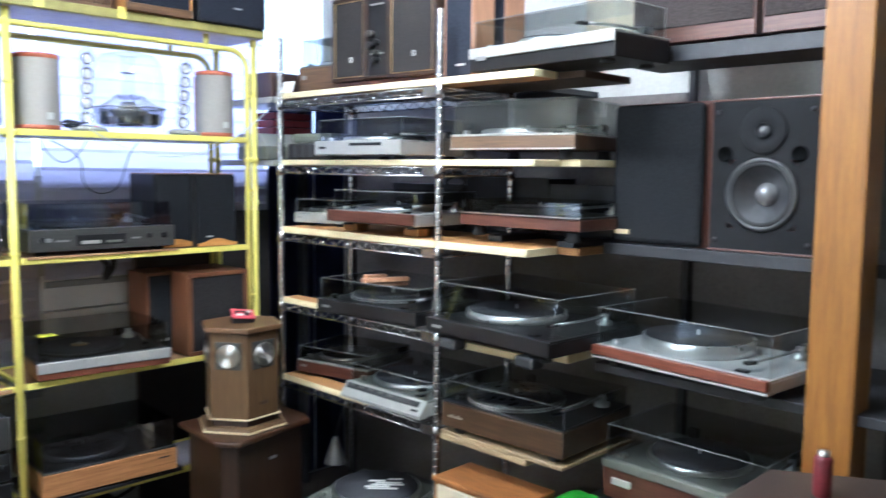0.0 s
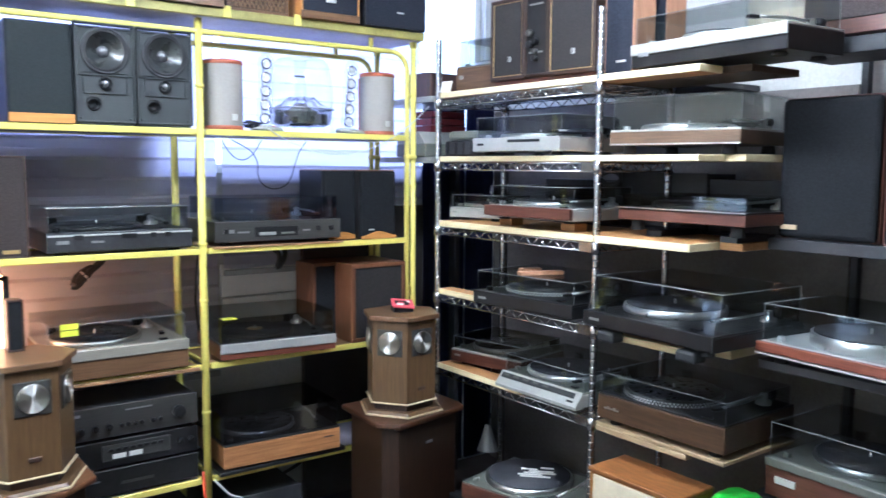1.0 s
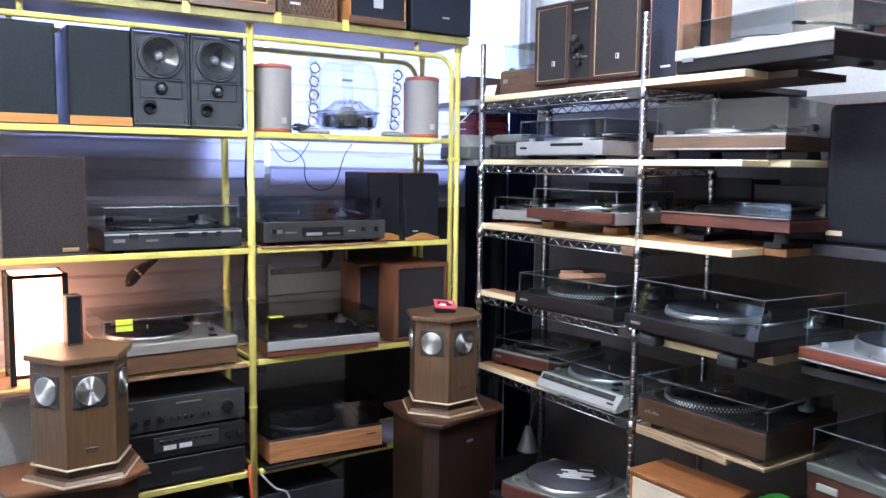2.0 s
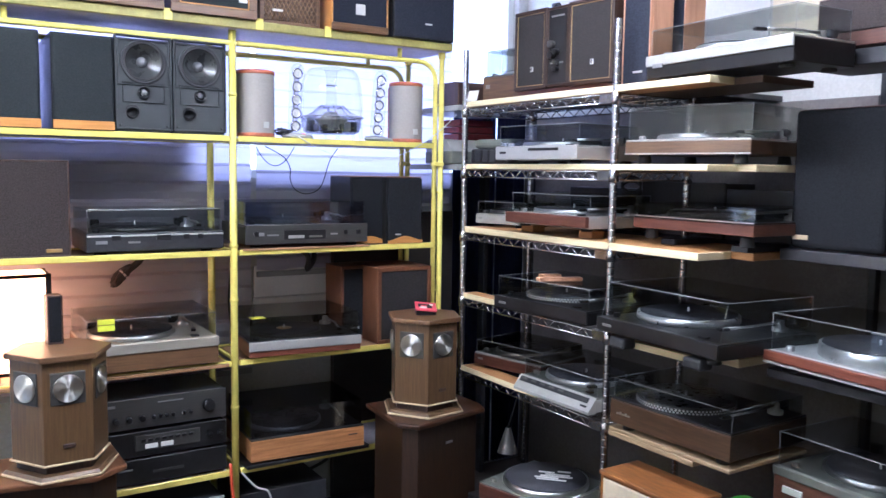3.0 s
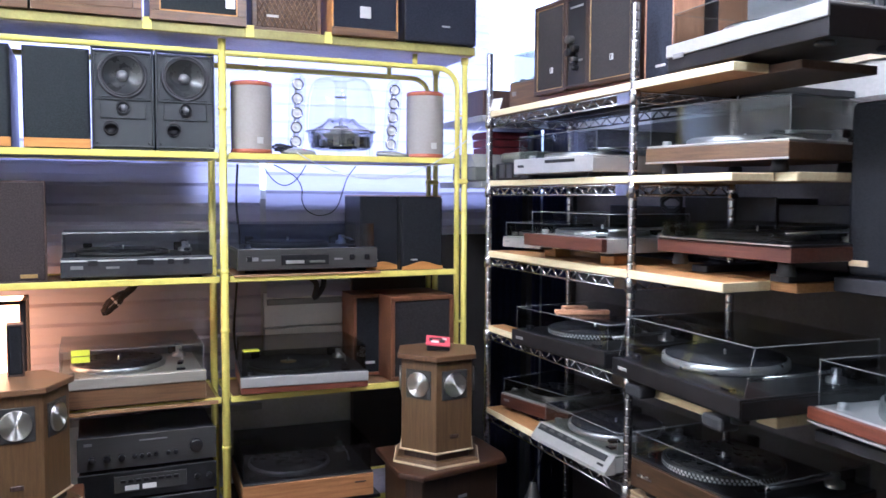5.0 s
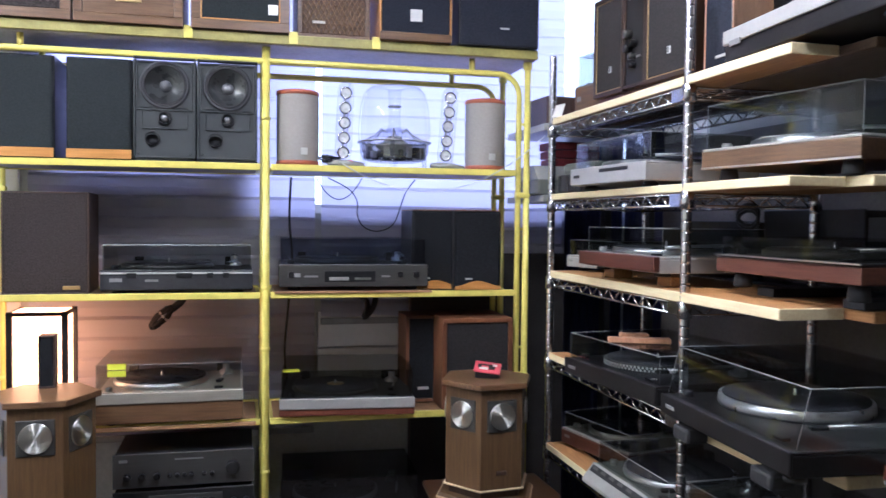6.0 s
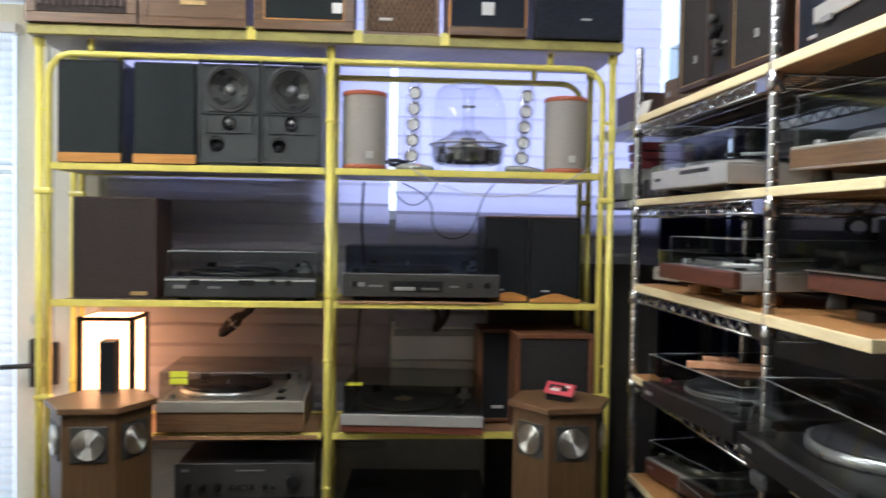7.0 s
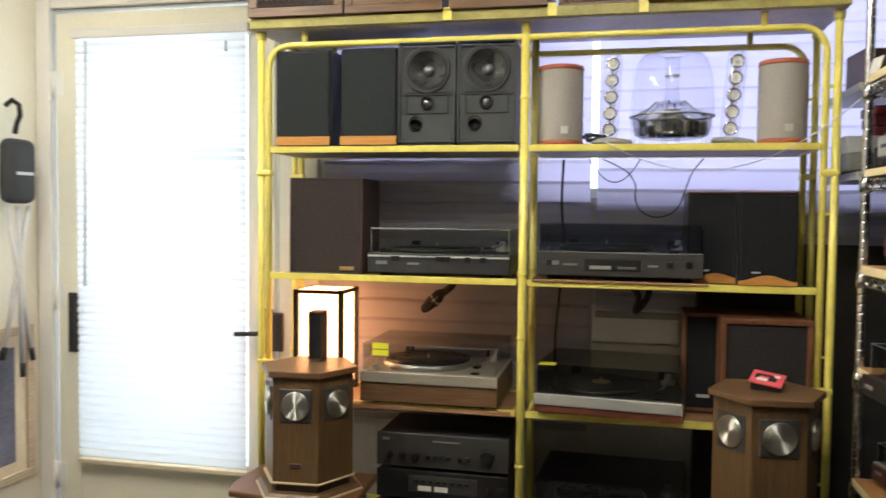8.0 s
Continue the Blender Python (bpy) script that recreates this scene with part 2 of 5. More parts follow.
OUTSIDE = glow("bright_overcast_sky", (0.93, 0.96, 1.0), 1.3)
CANVAS = mat("dark_print", (0.10, 0.10, 0.14), 0.5, vary=0.6, scale=5)
POUCH = mat("black_nylon", (0.025, 0.027, 0.03), 0.7, vary=0.2, scale=150)


# ---------------------------------------------------------------- mesh helpers
def part(name, bm, material, parent, label="", smooth=False):
    me = bpy.data.meshes.new(name)
    bm.normal_update()
    if smooth:
        for f in bm.faces:
            f.smooth = True
    bm.to_mesh(me)
    bm.free()
    me.materials.append(material)
    ob = new(name, me)
    ob.parent = parent
    if label:
        ob["label"] = label
    return ob


def thing(name, label, category, m=None, group="", kind=""):
    ob = new(name)
    ob.empty_display_size = 0.05
    if m is not None:
        ob.matrix_world = m
    return tagged(ob, label, category, group, kind)


def box(x0, x1, y0, y1, z0, z1, bevel=0.0, seg=2, bm=None, turn=None):
    one = bmesh.new()
    bmesh.ops.create_cube(one, size=1)
    bmesh.ops.scale(one, vec=(abs(x1 - x0), abs(y1 - y0), abs(z1 - z0)), verts=one.verts)
    bmesh.ops.translate(one, vec=((x0 + x1) / 2, (y0 + y1) / 2, (z0 + z1) / 2), verts=one.verts)
    if bevel:
        bmesh.ops.bevel(one, geom=one.edges[:], offset=bevel, segments=seg, affect="EDGES", profile=0.5)
    if turn is not None:
        bmesh.ops.transform(one, matrix=turn, verts=one.verts)
    return one if bm is None else joined(bm, one)


def joined(bm, other):
    me = bpy.data.meshes.new("tmp")
    other.to_mesh(me)
    other.free()
    bm.from_mesh(me)
    bpy.data.meshes.remove(me)
    return bm


def lathe(profile, seg=32, m=None, bm=None):
    """Turns (radius, height) pairs about z."""
    one = bmesh.new()
    rings = []
    for r, z in profile:
        if r < 1e-5:
            rings.append([one.verts.new((0, 0, z))])
        else:
            rings.append([one.verts.new((r * math.cos(a), r * math.sin(a), z)) for a in (2 * math.pi * i / seg for i in range(seg))])
    for a, b in zip(rings, rings[1:]):
        for i in range(seg):
            j = (i + 1) % seg
            if len(a) == 1 and len(b) == 1:
                continue
            if len(a) == 1:
                one.faces.new((a[0], b[j], b[i]))
            elif len(b) == 1:
                one.faces.new((a[i], a[j], b[0]))
            else:
                one.faces.new((a[i], a[j], b[j], b[i]))
    for f in one.faces:
        f.smooth = True
    bmesh.ops.recalc_face_normals(one, faces=one.faces)
    if m is not None:
        bmesh.ops.transform(one, matrix=m, verts=one.verts)
    return one if bm is None else joined(bm, one)


def tube(points, r, seg=8, bm=None):
    """A round bar along a line of points."""
    one = bmesh.new()
    pts = [Vector(p) for p in points]
    rings = []
    ref = Vector((0, 0, 1))
    for i, p in enumerate(pts):
        d = (pts[min(i + 1, len(pts) - 1)] - pts[max(i - 1, 0)]).normalized()
        if abs(d.dot(ref)) > 0.95:
            ref = Vector((1, 0, 0)) if abs(d.x) < 0.9 else Vector((0, 1, 0))
        u = d.cross(ref).normalized()
        v = d.cross(u)
        ref = u.cross(d)
        rings.append([one.verts.new(p + r * (math.cos(t) * u + math.sin(t) * v)) for t in (2 * math.pi * k / seg for k in range(seg))])
    for a, b in zip(rings, rings[1:]):
        for k in range(seg):
            one.faces.new((a[k], a[(k + 1) % seg], b[(k + 1) % seg], b[k])).smooth = True
    one.faces.new(rings[0])
    one.faces.new(rings[-1])
    bmesh.ops.recalc_face_normals(one, faces=one.faces)
    return one if bm is None else joined(bm, one)


def flowing(points, n=6):
    """A smooth line through the points."""
    p = [Vector(q) for q in points]
    p = [p[0] * 2 - p[1]] + p + [p[-1] * 2 - p[-2]]
    out = []
    for a, b, c, d in zip(p, p[1:], p[2:], p[3:]):
        for i in range(n):
            t = i / n
            out.append(0.5 * (2 * b + (c - a) * t + (2 * a - 5 * b + 4 * c - d) * t * t + (3 * b - a - 3 * c + d) * t ** 3))
    return out + [p[-2]]


def sag(a, b, drop, n=14):
    a, b = Vector(a), Vector(b)
    return [a.lerp(b, i / n) - Vector((0, 0, drop * 4 * (i / n) * (1 - i / n))) for i in range(n + 1)]


def prism(n, radius, z0, z1, turn, bevel=0.0, radius_top=None):
    """An upright prism with n sides whose corners lie at turn degrees and on."""
    one = bmesh.new()
    ring = [[one.verts.new((r * math.cos(radians(turn + 360 * i / n)), r * math.sin(radians(turn + 360 * i / n)), z)) for i in range(n)]
            for r, z in ((radius, z0), (radius_top or radius, z1))]
    one.faces.new(ring[0][::-1])
    one.faces.new(ring[1])
    for i in range(n):
        one.faces.new((ring[0][i], ring[0][(i + 1) % n], ring[1][(i + 1) % n], ring[1][i]))
    if bevel:
        bmesh.ops.bevel(one, geom=one.edges[:], offset=bevel, segments=2, affect="EDGES", profile=0.5)
    return one


def frame_ring(x0, x1, z0, z1, y0, y1, w, bevel=0.002):
    """A rectangular rim of width w in the xz plane."""
    bm = box(x0, x1, y0, y1, z0, z0 + w, bevel)
    box(x0, x1, y0, y1, z1 - w, z1, bevel, bm=bm)
    box(x0, x0 + w, y0, y1, z0 + w, z1 - w, bevel, bm=bm)
    box(x1 - w, x1, y0, y1, z0 + w, z1 - w, bevel, bm=bm)
    return bm


# ---------------------------------------------------------------- kinds of things
FRONT = Matrix.Rotation(radians(90), 4, "X")  # turns z to -y: a disc that faces the front


def driver(parent, x, y, z, r, cone=CONE, ring=BLACKM, cap=DUST, dish=0.35, cap_r=0.28, name="woofer"):
    """A loudspeaker driver set in a front at y: ring, cone and dust cap."""
    base = lathe([(r * 1.12, 0), (r * 1.12, 0.005), (r * 1.02, 0.008), (r * 0.98, 0.004)], 40, pose(x, y, z) @ FRONT)
    d = part(name, base, ring, parent, smooth=True)
    depth = r * dish
    part("surround", lathe([(r * 0.99, 0.004), (r * 0.93, 0.009), (r * 0.86, 0.003)], 40, pose(x, y, z) @ FRONT), RUBBER, d, smooth=True)
    part("cone", lathe([(r * 0.87, 0.003), (r * 0.6, -depth * 0.5), (r * cap_r, -depth)], 40, pose(x, y, z) @ FRONT), cone, d, smooth=True)
    part("dust_cap", lathe([(r * cap_r, -depth), (r * cap_r * 0.75, -depth + r * cap_r * 0.5), (r * cap_r * 0.35, -depth + r * cap_r * 0.75), (0, -depth + r * cap_r * 0.82)],
         24, pose(x, y, z) @ FRONT), cap, d, smooth=True)
    return d


def recessed_front(w, h, y, holes):
    """A baffle sheet with round holes, as a fan of quads round every hole."""
    bm = bmesh.new()
    zs = sorted({0.0, h} | {z for hole in holes for z in (hole[1] - hole[2] * 1.05, hole[1] + hole[2] * 1.05)})
    for z0, z1 in zip(zs, zs[1:]):
        inside = [o for o in holes if o[1] - o[2] * 1.06 <= z0 and z1 <= o[1] + o[2] * 1.06]
        if not inside:
            vs = [bm.verts.new(c) for c in ((-w / 2, y, z0), (w / 2, y, z0), (w / 2, y, z1), (-w / 2, y, z1))]
            bm.faces.new(vs)
            continue
        cx, cz, r = inside[0]
        a, b = cx - r * 1.05, cx + r * 1.05
        for x0, x1 in ((-w / 2, a), (b, w / 2)):
            if x1 - x0 > 1e-4:
                bm.faces.new([bm.verts.new(c) for c in ((x0, y, z0), (x1, y, z0), (x1, y, z1), (x0, y, z1))])
        n = 32
        circ, rim = [], []
        for i in range(n):
            t = 2 * math.pi * (i + 0.5) / n
            c, s = math.cos(t), math.sin(t)
            k = 1 / max(abs(c), abs(s))
            circ.append(bm.verts.new((cx + r * c, y, cz + r * s)))
            rim.append(bm.verts.new((min(b, max(a, cx + r * 1.05 * c * k)), y, min(z1, max(z0, cz + r * 1.05 * s * k)))))
        for i in range(n):
            bm.faces.new((circ[i], circ[(i + 1) % n], rim[(i + 1) % n], rim[i]))
    return bm


def speaker(label, m, w, d, h, cabinet=DARKWOOD, grille=GRILLE, rim=0.012, inset=0.006, badge=None, badge_at=(0, 0.06), badge_size=(0.03, 0.012),
            proud=0.0, group="", trim=None, name="speaker"):
    """A bookshelf loudspeaker with a cloth grille. Its base is at z 0, its front at y 0, its back at y d."""
    t = thing(name, label, "speaker", m, group)
    part("cabinet", box(-w / 2, w / 2, 0.0, d, 0, h, 0.003), cabinet, t)
    if not proud:
        part("rim", frame_ring(-w / 2, w / 2, 0, h, -0.012, 0.0, rim), cabinet, t)
        y = -0.012 + inset
        part("grille", box(-w / 2 + rim, w / 2 - rim, y, -0.0005, rim, h - rim, 0.003), grille, t, "cloth grille")
    else:
        y = -proud
        part("grille", box(-w / 2 + rim, w / 2 - rim, y, -0.0005, rim, h - rim, min(0.016, proud * 0.7), 3), grille, t, "cloth grille")
    if trim:
        part("trim", frame_ring(-w / 2 + rim, w / 2 - rim, rim, h - rim, y - 0.003, y + 0.004, 0.004, 0.001), trim, t, "thin metal trim")
    if badge:
        bx, bz = badge_at
        bw, bh = badge_size
        part("badge", box(bx - bw / 2, bx + bw / 2, y - 0.003, y + 0.001, bz - bh / 2, bz + bh / 2, 0.001), badge, t, "small maker's badge")
    return t


def lid_box(w, d, h, th=0.003, taper=0.0):
    """A hollow dust cover with its open side down; the front leans back by taper."""
    bm = bmesh.new()
    lo = [bm.verts.new(c) for c in ((-w / 2, 0, 0), (w / 2, 0, 0), (w / 2, d, 0), (-w / 2, d, 0))]
    hi = [bm.verts.new(c) for c in ((-w / 2, taper, h), (w / 2, taper, h), (w / 2, d, h), (-w / 2, d, h))]
    faces = [bm.faces.new(hi)] + [bm.faces.new((lo[i], lo[(i + 1) % 4], hi[(i + 1) % 4], hi[i])) for i in range(4)]
    bmesh.ops.recalc_face_normals(bm, faces=faces)
    bmesh.ops.solidify(bm, geom=faces, thickness=th)
    return bm


def tonearm(parent, w, d, z, metal=STEEL, y_pivot=0.8, length=0.21):
    px, py = w * 0.37, d * y_pivot
    arm = part("tonearm", lathe([(0.024, 0), (0.024, 0.012), (0.012, 0.016), (0.012, 0.034), (0, 0.036)], 20, pose(px, py, z)), metal, parent, smooth=True)
    end = Vector((px - 0.012, py - length, z + 0.022))
    part("arm_tube", tube([(px, py, z + 0.028), (px + 0.004, py - length * 0.55, z + 0.026), end], 0.0042, 8), metal, arm)
    part("headshell", box(-0.009, 0.009, -0.035, 0, -0.006, 0.003, 0.002, 1, turn=Matrix.Translation(end) @ Matrix.Rotation(radians(-14), 4, "Z")), BLACK, arm)
    part("counterweight", lathe([(0, 0), (0.013, 0), (0.013, 0.028), (0, 0.028)], 16, pose(px, py + 0.052, z + 0.028) @ FRONT), BLACKM, arm)
    return arm


def dots_ring(r, z, n, size=0.0030, rows=2):
    bm = bmesh.new()
    for k in range(rows):
        for i in range(n):
            a = 2 * math.pi * (i + 0.5 * k) / n
            m = Matrix.Rotation(a, 4, "Z") @ Matrix.Translation((r, 0, z + k * 0.0075))
            vs = [bm.verts.new(m @ Vector(c)) for c in ((0.0008, -size, -size), (0.0008, size, -size), (0.0008, size, size), (0.0008, -size, size))]
            bm.faces.new(vs)
    return bm


def turntable(label, m, w, d, plinth, lid, body=WALNUTX, top=SILVER, front=None, front_share=0.5, cover=LID, platter=STEEL, disc=MATRUB, group="", feet=0.012,
              strobe=False, platter_r=0.15, rim_z=0.016, controls=True, taper=0.0, front_over=0.0, badge=PRINT, hinge=True, edge=True, edge_r=0.0012, platter_at=(-0.09, 0.52)):
    """A record player: base at z 0, front at y 0, back at y d. front: a facing strip over the upper share of the plinth's front."""
    t = thing("turntable", label, "turntable", m, group)
    z0, z1 = feet, feet + plinth
    part("plinth", box(-w / 2, w / 2, 0, d, z0, z1 - 0.006, 0.003), body, t)
    part("top_plate", box(-w / 2 + 0.001, w / 2 - 0.001, 0.002, d - 0.002, z1 - 0.006, z1, 0.0015, 1), top, t)
    if front:
        part("front_panel", box(-w / 2 - 0.001, w / 2 + 0.001, -0.006 - front_over, 0.002, z1 - plinth * front_share, z1 + 0.001, 0.003), front, t)
    for sx in (-1, 1):
        for y in (0.04, d - 0.04):
            part("foot", lathe([(0, 0), (0.02, 0), (0.022, 0.004), (0.018, feet), (0, feet)], 14, pose(sx * (w / 2 - 0.05), y, 0)), RUBBER, t)
    cx, cy = w * platter_at[0], d * platter_at[1]
    pl = part("platter", lathe([(0, 0), (platter_r, 0), (platter_r + 0.002, 0.004), (platter_r, rim_z), (platter_r * 0.96, rim_z + 0.001), (0, rim_z + 0.001)], 48, pose(cx, cy, z1)), platter, t, smooth=False)
    part("mat", lathe([(0, 0), (platter_r * 0.95, 0), (platter_r * 0.95, 0.003), (0, 0.003)], 48, pose(cx, cy, z1 + rim_z + 0.001)), disc, pl)
    part("spindle", lathe([(0.0035, 0), (0.0035, 0.014), (0, 0.016)], 8, pose(cx, cy, z1 + rim_z + 0.003)), STEEL, pl)
    if strobe:
        dots = dots_ring(platter_r + 0.0025, z1 + 0.005, 84)
        bmesh.ops.translate(dots, vec=(cx, cy, 0), verts=dots.verts)
        part("strobe_dots", dots, LETTER, pl)
    tonearm(t, w, d, z1)
    if controls:
        part("control", lathe([(0.012, 0), (0.012, 0.012), (0.010, 0.014), (0, 0.014)], 16, pose(-w * 0.42, 0.045, z1)), top, t)
        part("control", box(w * 0.30, w * 0.36, 0.025, 0.045, z1, z1 + 0.006, 0.001, 1), BLACK, t)
    if badge:
        yb = -0.008 - front_over if front else -0.0015
        part("badge", box(-w * 0.44, -w * 0.36, yb, yb + 0.003, z0 + plinth * 0.45, z0 + plinth * 0.62), badge, t, "unreadable maker's mark")
    if lid:
        c = lid_box(w - 0.012, d - 0.03, lid, 0.003, taper)
        bmesh.ops.translate(c, vec=(0, 0.012, z1 + 0.002), verts=c.verts)
        cv = part("dust_cover", c, cover, t, "acrylic dust cover")
        xa, ya, yb, za, zb = w / 2 - 0.006, 0.012, d - 0.018, z1 + 0.003, z1 + 0.002 + lid
        # thin pale bars drawn as the glint on the cover's edges
        for sx in (-1, 1) if edge else ():
            part("polished_edge", tube([(sx * xa, ya, za), (sx * xa, ya + taper, zb), (sx * xa, yb, zb), (sx * xa, yb, za)], 0.0009, 5), EDGE, cv)
        if edge:
            part("polished_edge", tube([(-xa, ya + taper, zb), (xa, ya + taper, zb)], edge_r, 8), EDGE, cv)
        if hinge:
            for sx in (-1, 1):
                part("hinge", box(sx * w * 0.33 - 0.015, sx * w * 0.33 + 0.015, d - 0.016, d + 0.004, z1 - 0.01, z1 + 0.03, 0.002, 1), BLACK, cv)
    return t


def knob(parent, x, y, z, r, depth=0.016, material=BLACK, name="knob"):
    return part(name, lathe([(0, 0), (r, 0), (r * 0.95, depth), (r * 0.8, depth + 0.001), (0, depth + 0.001)], 18, pose(x, y, z) @ FRONT), material, parent)


def component(label, m, w, d, h, face=CHARCOAL, case=BLACKM, category="amplifier", name="amplifier"):
    """A hi-fi separate: a metal case and a front plate; its base is at z 0, its front at y 0."""
    t = thing(name, label, category, m)
    part("case", box(-w / 2 + 0.004, w / 2 - 0.004, 0, d, 0.008, h - 0.003, 0.003), case, t)
    part("front_plate", box(-w / 2, w / 2, -0.008, 0, 0.008, h, 0.002, 1), face, t)
    for sx in (-1, 1):
        part("foot", lathe([(0, 0), (0.016, 0), (0.016, 0.008), (0, 0.008)], 12, pose(sx * (w / 2 - 0.04), 0.04, 0)), RUBBER, t)
    return t


def cable(label, points, r, material, name="cable"):
    ob = part(name, tube(points, r, 7), material, None)
    return tagged(ob, label, "cable")


# ---------------------------------------------------------------- the room
def structure(name, bm, material, label):
    return tagged(part(name, bm, material, None), label, "structure", kind="structure")


structure("floor", box(-2.2, 1.9, -5.2, 0.4, -0.1, 0), FLOOR, "dark worn floor of the shop")
structure("ceiling", box(-2.2, 1.9, -5.2, 0.55, 2.7, 2.8), CEIL, "plain off-white ceiling")
structure("wall_west", box(-2.2, -2.06, -5.2, 0.4, 0, 2.7), WALL, "cream painted side wall")
structure("wall_east", box(1.66, 1.80, -5.2, 0.4, 0, 2.7), WALL_DARK, "grey wall behind the shelves")
# the south wall is out of view, added dark to hold light down
structure("wall_south", box(-2.06, 1.66, -5.2, -5.06, 0, 2.7), WALL_DIM, "unseen dark wall added to close the room and cut reflections")
wall = box(-2.2, -2.0, 0.4, 0.52, 0, 2.7)
for x0, x1, z0, z1 in ((-2.0, -1.0, 2.22, 2.7), (-1.0, -0.74, 0, 2.7), (-0.74, -0.14, 0, 1.62), (-0.74, -0.14, 2.62, 2.7), (-0.14, -0.06, 0, 2.7),
                       (-0.06, 1.60, 0, 1.47), (-0.06, 1.60, 2.66, 2.7), (1.60, 1.80, 0, 2.7)):
    box(x0, x1, 0.4, 0.52, z0, z1, bm=wall)
structure("wall_north", wall, WALL_DARK, "grey wall with windows and a door")

for k, (x0, x1, z0, z1) in enumerate(((-0.74, -0.14, 1.62, 2.62), (-0.06, 1.60, 1.47, 2.66))):
    win = thing("window_%d" % (k + 1), "white framed window behind a pleated shade", "window", kind="structure")
    part("window_frame", frame_ring(x0, x1, z0, z1, 0.44, 0.49, 0.035), WHITE, win)
    part("pane", box(x0 + 0.03, x1 - 0.03, 0.462, 0.466, z0 + 0.03, z1 - 0.03), GLASS, win).visible_shadow = False

structure("backdrop", box(-3.2, 3.2, 1.6, 1.62, -0.5, 4.5), OUTSIDE, "bright white sky outside the windows")

# pleated cloth shades in front of the wall
def shade(label, x0, x1, z0, z1, y, seed):
    rnd = random.Random(seed)
    bm = bmesh.new()
    z, rows = z1, []
    while z > z0:
        step = rnd.uniform(0.066, 0.078)
        fold = rnd.uniform(0.75, 1.2)
        for f, dy in ((0.0, 0.0), (0.16, 0.013), (0.6, 0.011), (0.90, 0.003)):
            rows.append((z - step * f, y - dy * fold))
        z -= step
    n = 24
    grid = [[bm.verts.new((x0 + (x1 - x0) * i / n, yy + 0.003 * noise.noise((i * 0.4, zz * 6, seed)), zz + 0.004 * noise.noise((i * 0.25, zz * 3, seed + 5)))) for i in range(n + 1)] for zz, yy in rows]
    for a, b in zip(grid, grid[1:]):
        for i in range(n):
            bm.faces.new((a[i], b[i], b[i + 1], a[i + 1]))
    t = thing("window_shade", label, "shade")
    part("pleated_cloth", bm, SHADE, t)
    part("head_rail", box(x0, x1, y - 0.02, y + 0.012, z1, z1 + 0.03, 0.003), WHITE, t)
    part("bottom_rail", box(x0, x1, y - 0.016, y + 0.004, rows[-1][0] - 0.022, rows[-1][0] + 0.002, 0.003), GREYP, t)
    return t


shade("grey pleated cloth shade, drawn down low, lit from behind", -0.80, 0.192, 0.70, 2.62, 0.385, 3)
shade("grey pleated cloth shade beside a bright gap, lit from behind", 0.216, 1.19, 1.10, 2.62, 0.385, 8)
for x0, x1 in ((1.195, 1.452), (1.468, 1.64)):
    cur = thing("curtain", "dark navy cloth hung across the lower window", "curtain")
    cl = bmesh.new()
    n = 26
    cols = [[cl.verts.new((x0 + (x1 - x0) * i / n, 0.375 + 0.010 * math.sin(i * 1.9 + x0 * 9), z)) for z in (0.02, 1.93)] for i in range(n + 1)]
    for a, b in zip(cols, cols[1:]):
        cl.faces.new((a[0], b[0], b[1], a[1])).smooth = True
    bmesh.ops.solidify(cl, geom=cl.faces[:], thickness=0.002)
    part("cloth", cl, NAVY, cur)
    part("rod", tube([(x0, 0.372, 1.935), (x1, 0.372, 1.935)], 0.006, 8), BLACKM, cur)
dark = thing("dark_panel", "dark brown fabric panel leaning behind the rack", "panel")
part("panel", box(0.56, 1.19, 0.345, 0.36, 0.02, 1.32, 0.003), DARKCLOTH, dark)
part("edge_strip", box(0.552, 0.5595, 0.342, 0.362, 0.02, 1.32, 0.002, 1), DARKWOOD, dark)
for x, y, rz in ((0.22, -1.42, 90), (-1.35, -1.15, 90)):
    fit_l = thing("ceiling_light", "twin fluorescent fitting under the ceiling", "light", pose(x, y, 2.60, 0, 0, rz), "ceiling lights")
    part("housing", box(-0.64, 0.64, -0.07, 0.07, 0.04, 0.0995, 0.008), WHITE, fit_l)
    for yy in (-0.04, 0.04):
        part("tube", tube([(-0.6, yy, 0.0), (0.6, yy, 0.0)], 0.022, 12), TUBE, fit_l)
    for xx in (-0.61, 0.61):
        part("socket", box(xx - 0.012, xx + 0.012, -0.06, 0.06, -0.02, 0.0395, 0.003), WHITE, fit_l)
structure("trim", box(0.205, 0.54, 0.372, 0.398, 0.80, 0.955, 0.002), WHITE, "white ledge board under the shade")
structure("trim", box(0.205, 1.19, 0.380, 0.398, 0.962, 1.095, 0.002), WHITE, "white window apron board")
structure("trim", box(-0.985, -0.83, 0.378, 0.398, 0, 2.69, 0.003), WHITE, "white door casing")
structure("trim", box(-2.055, -1.99, 0.378, 0.398, 0, 2.26, 0.003), WHITE, "white door casing")
structure("trim", box(-1.985, -0.99, 0.378, 0.398, 2.225, 2.30, 0.003), WHITE, "white door casing")

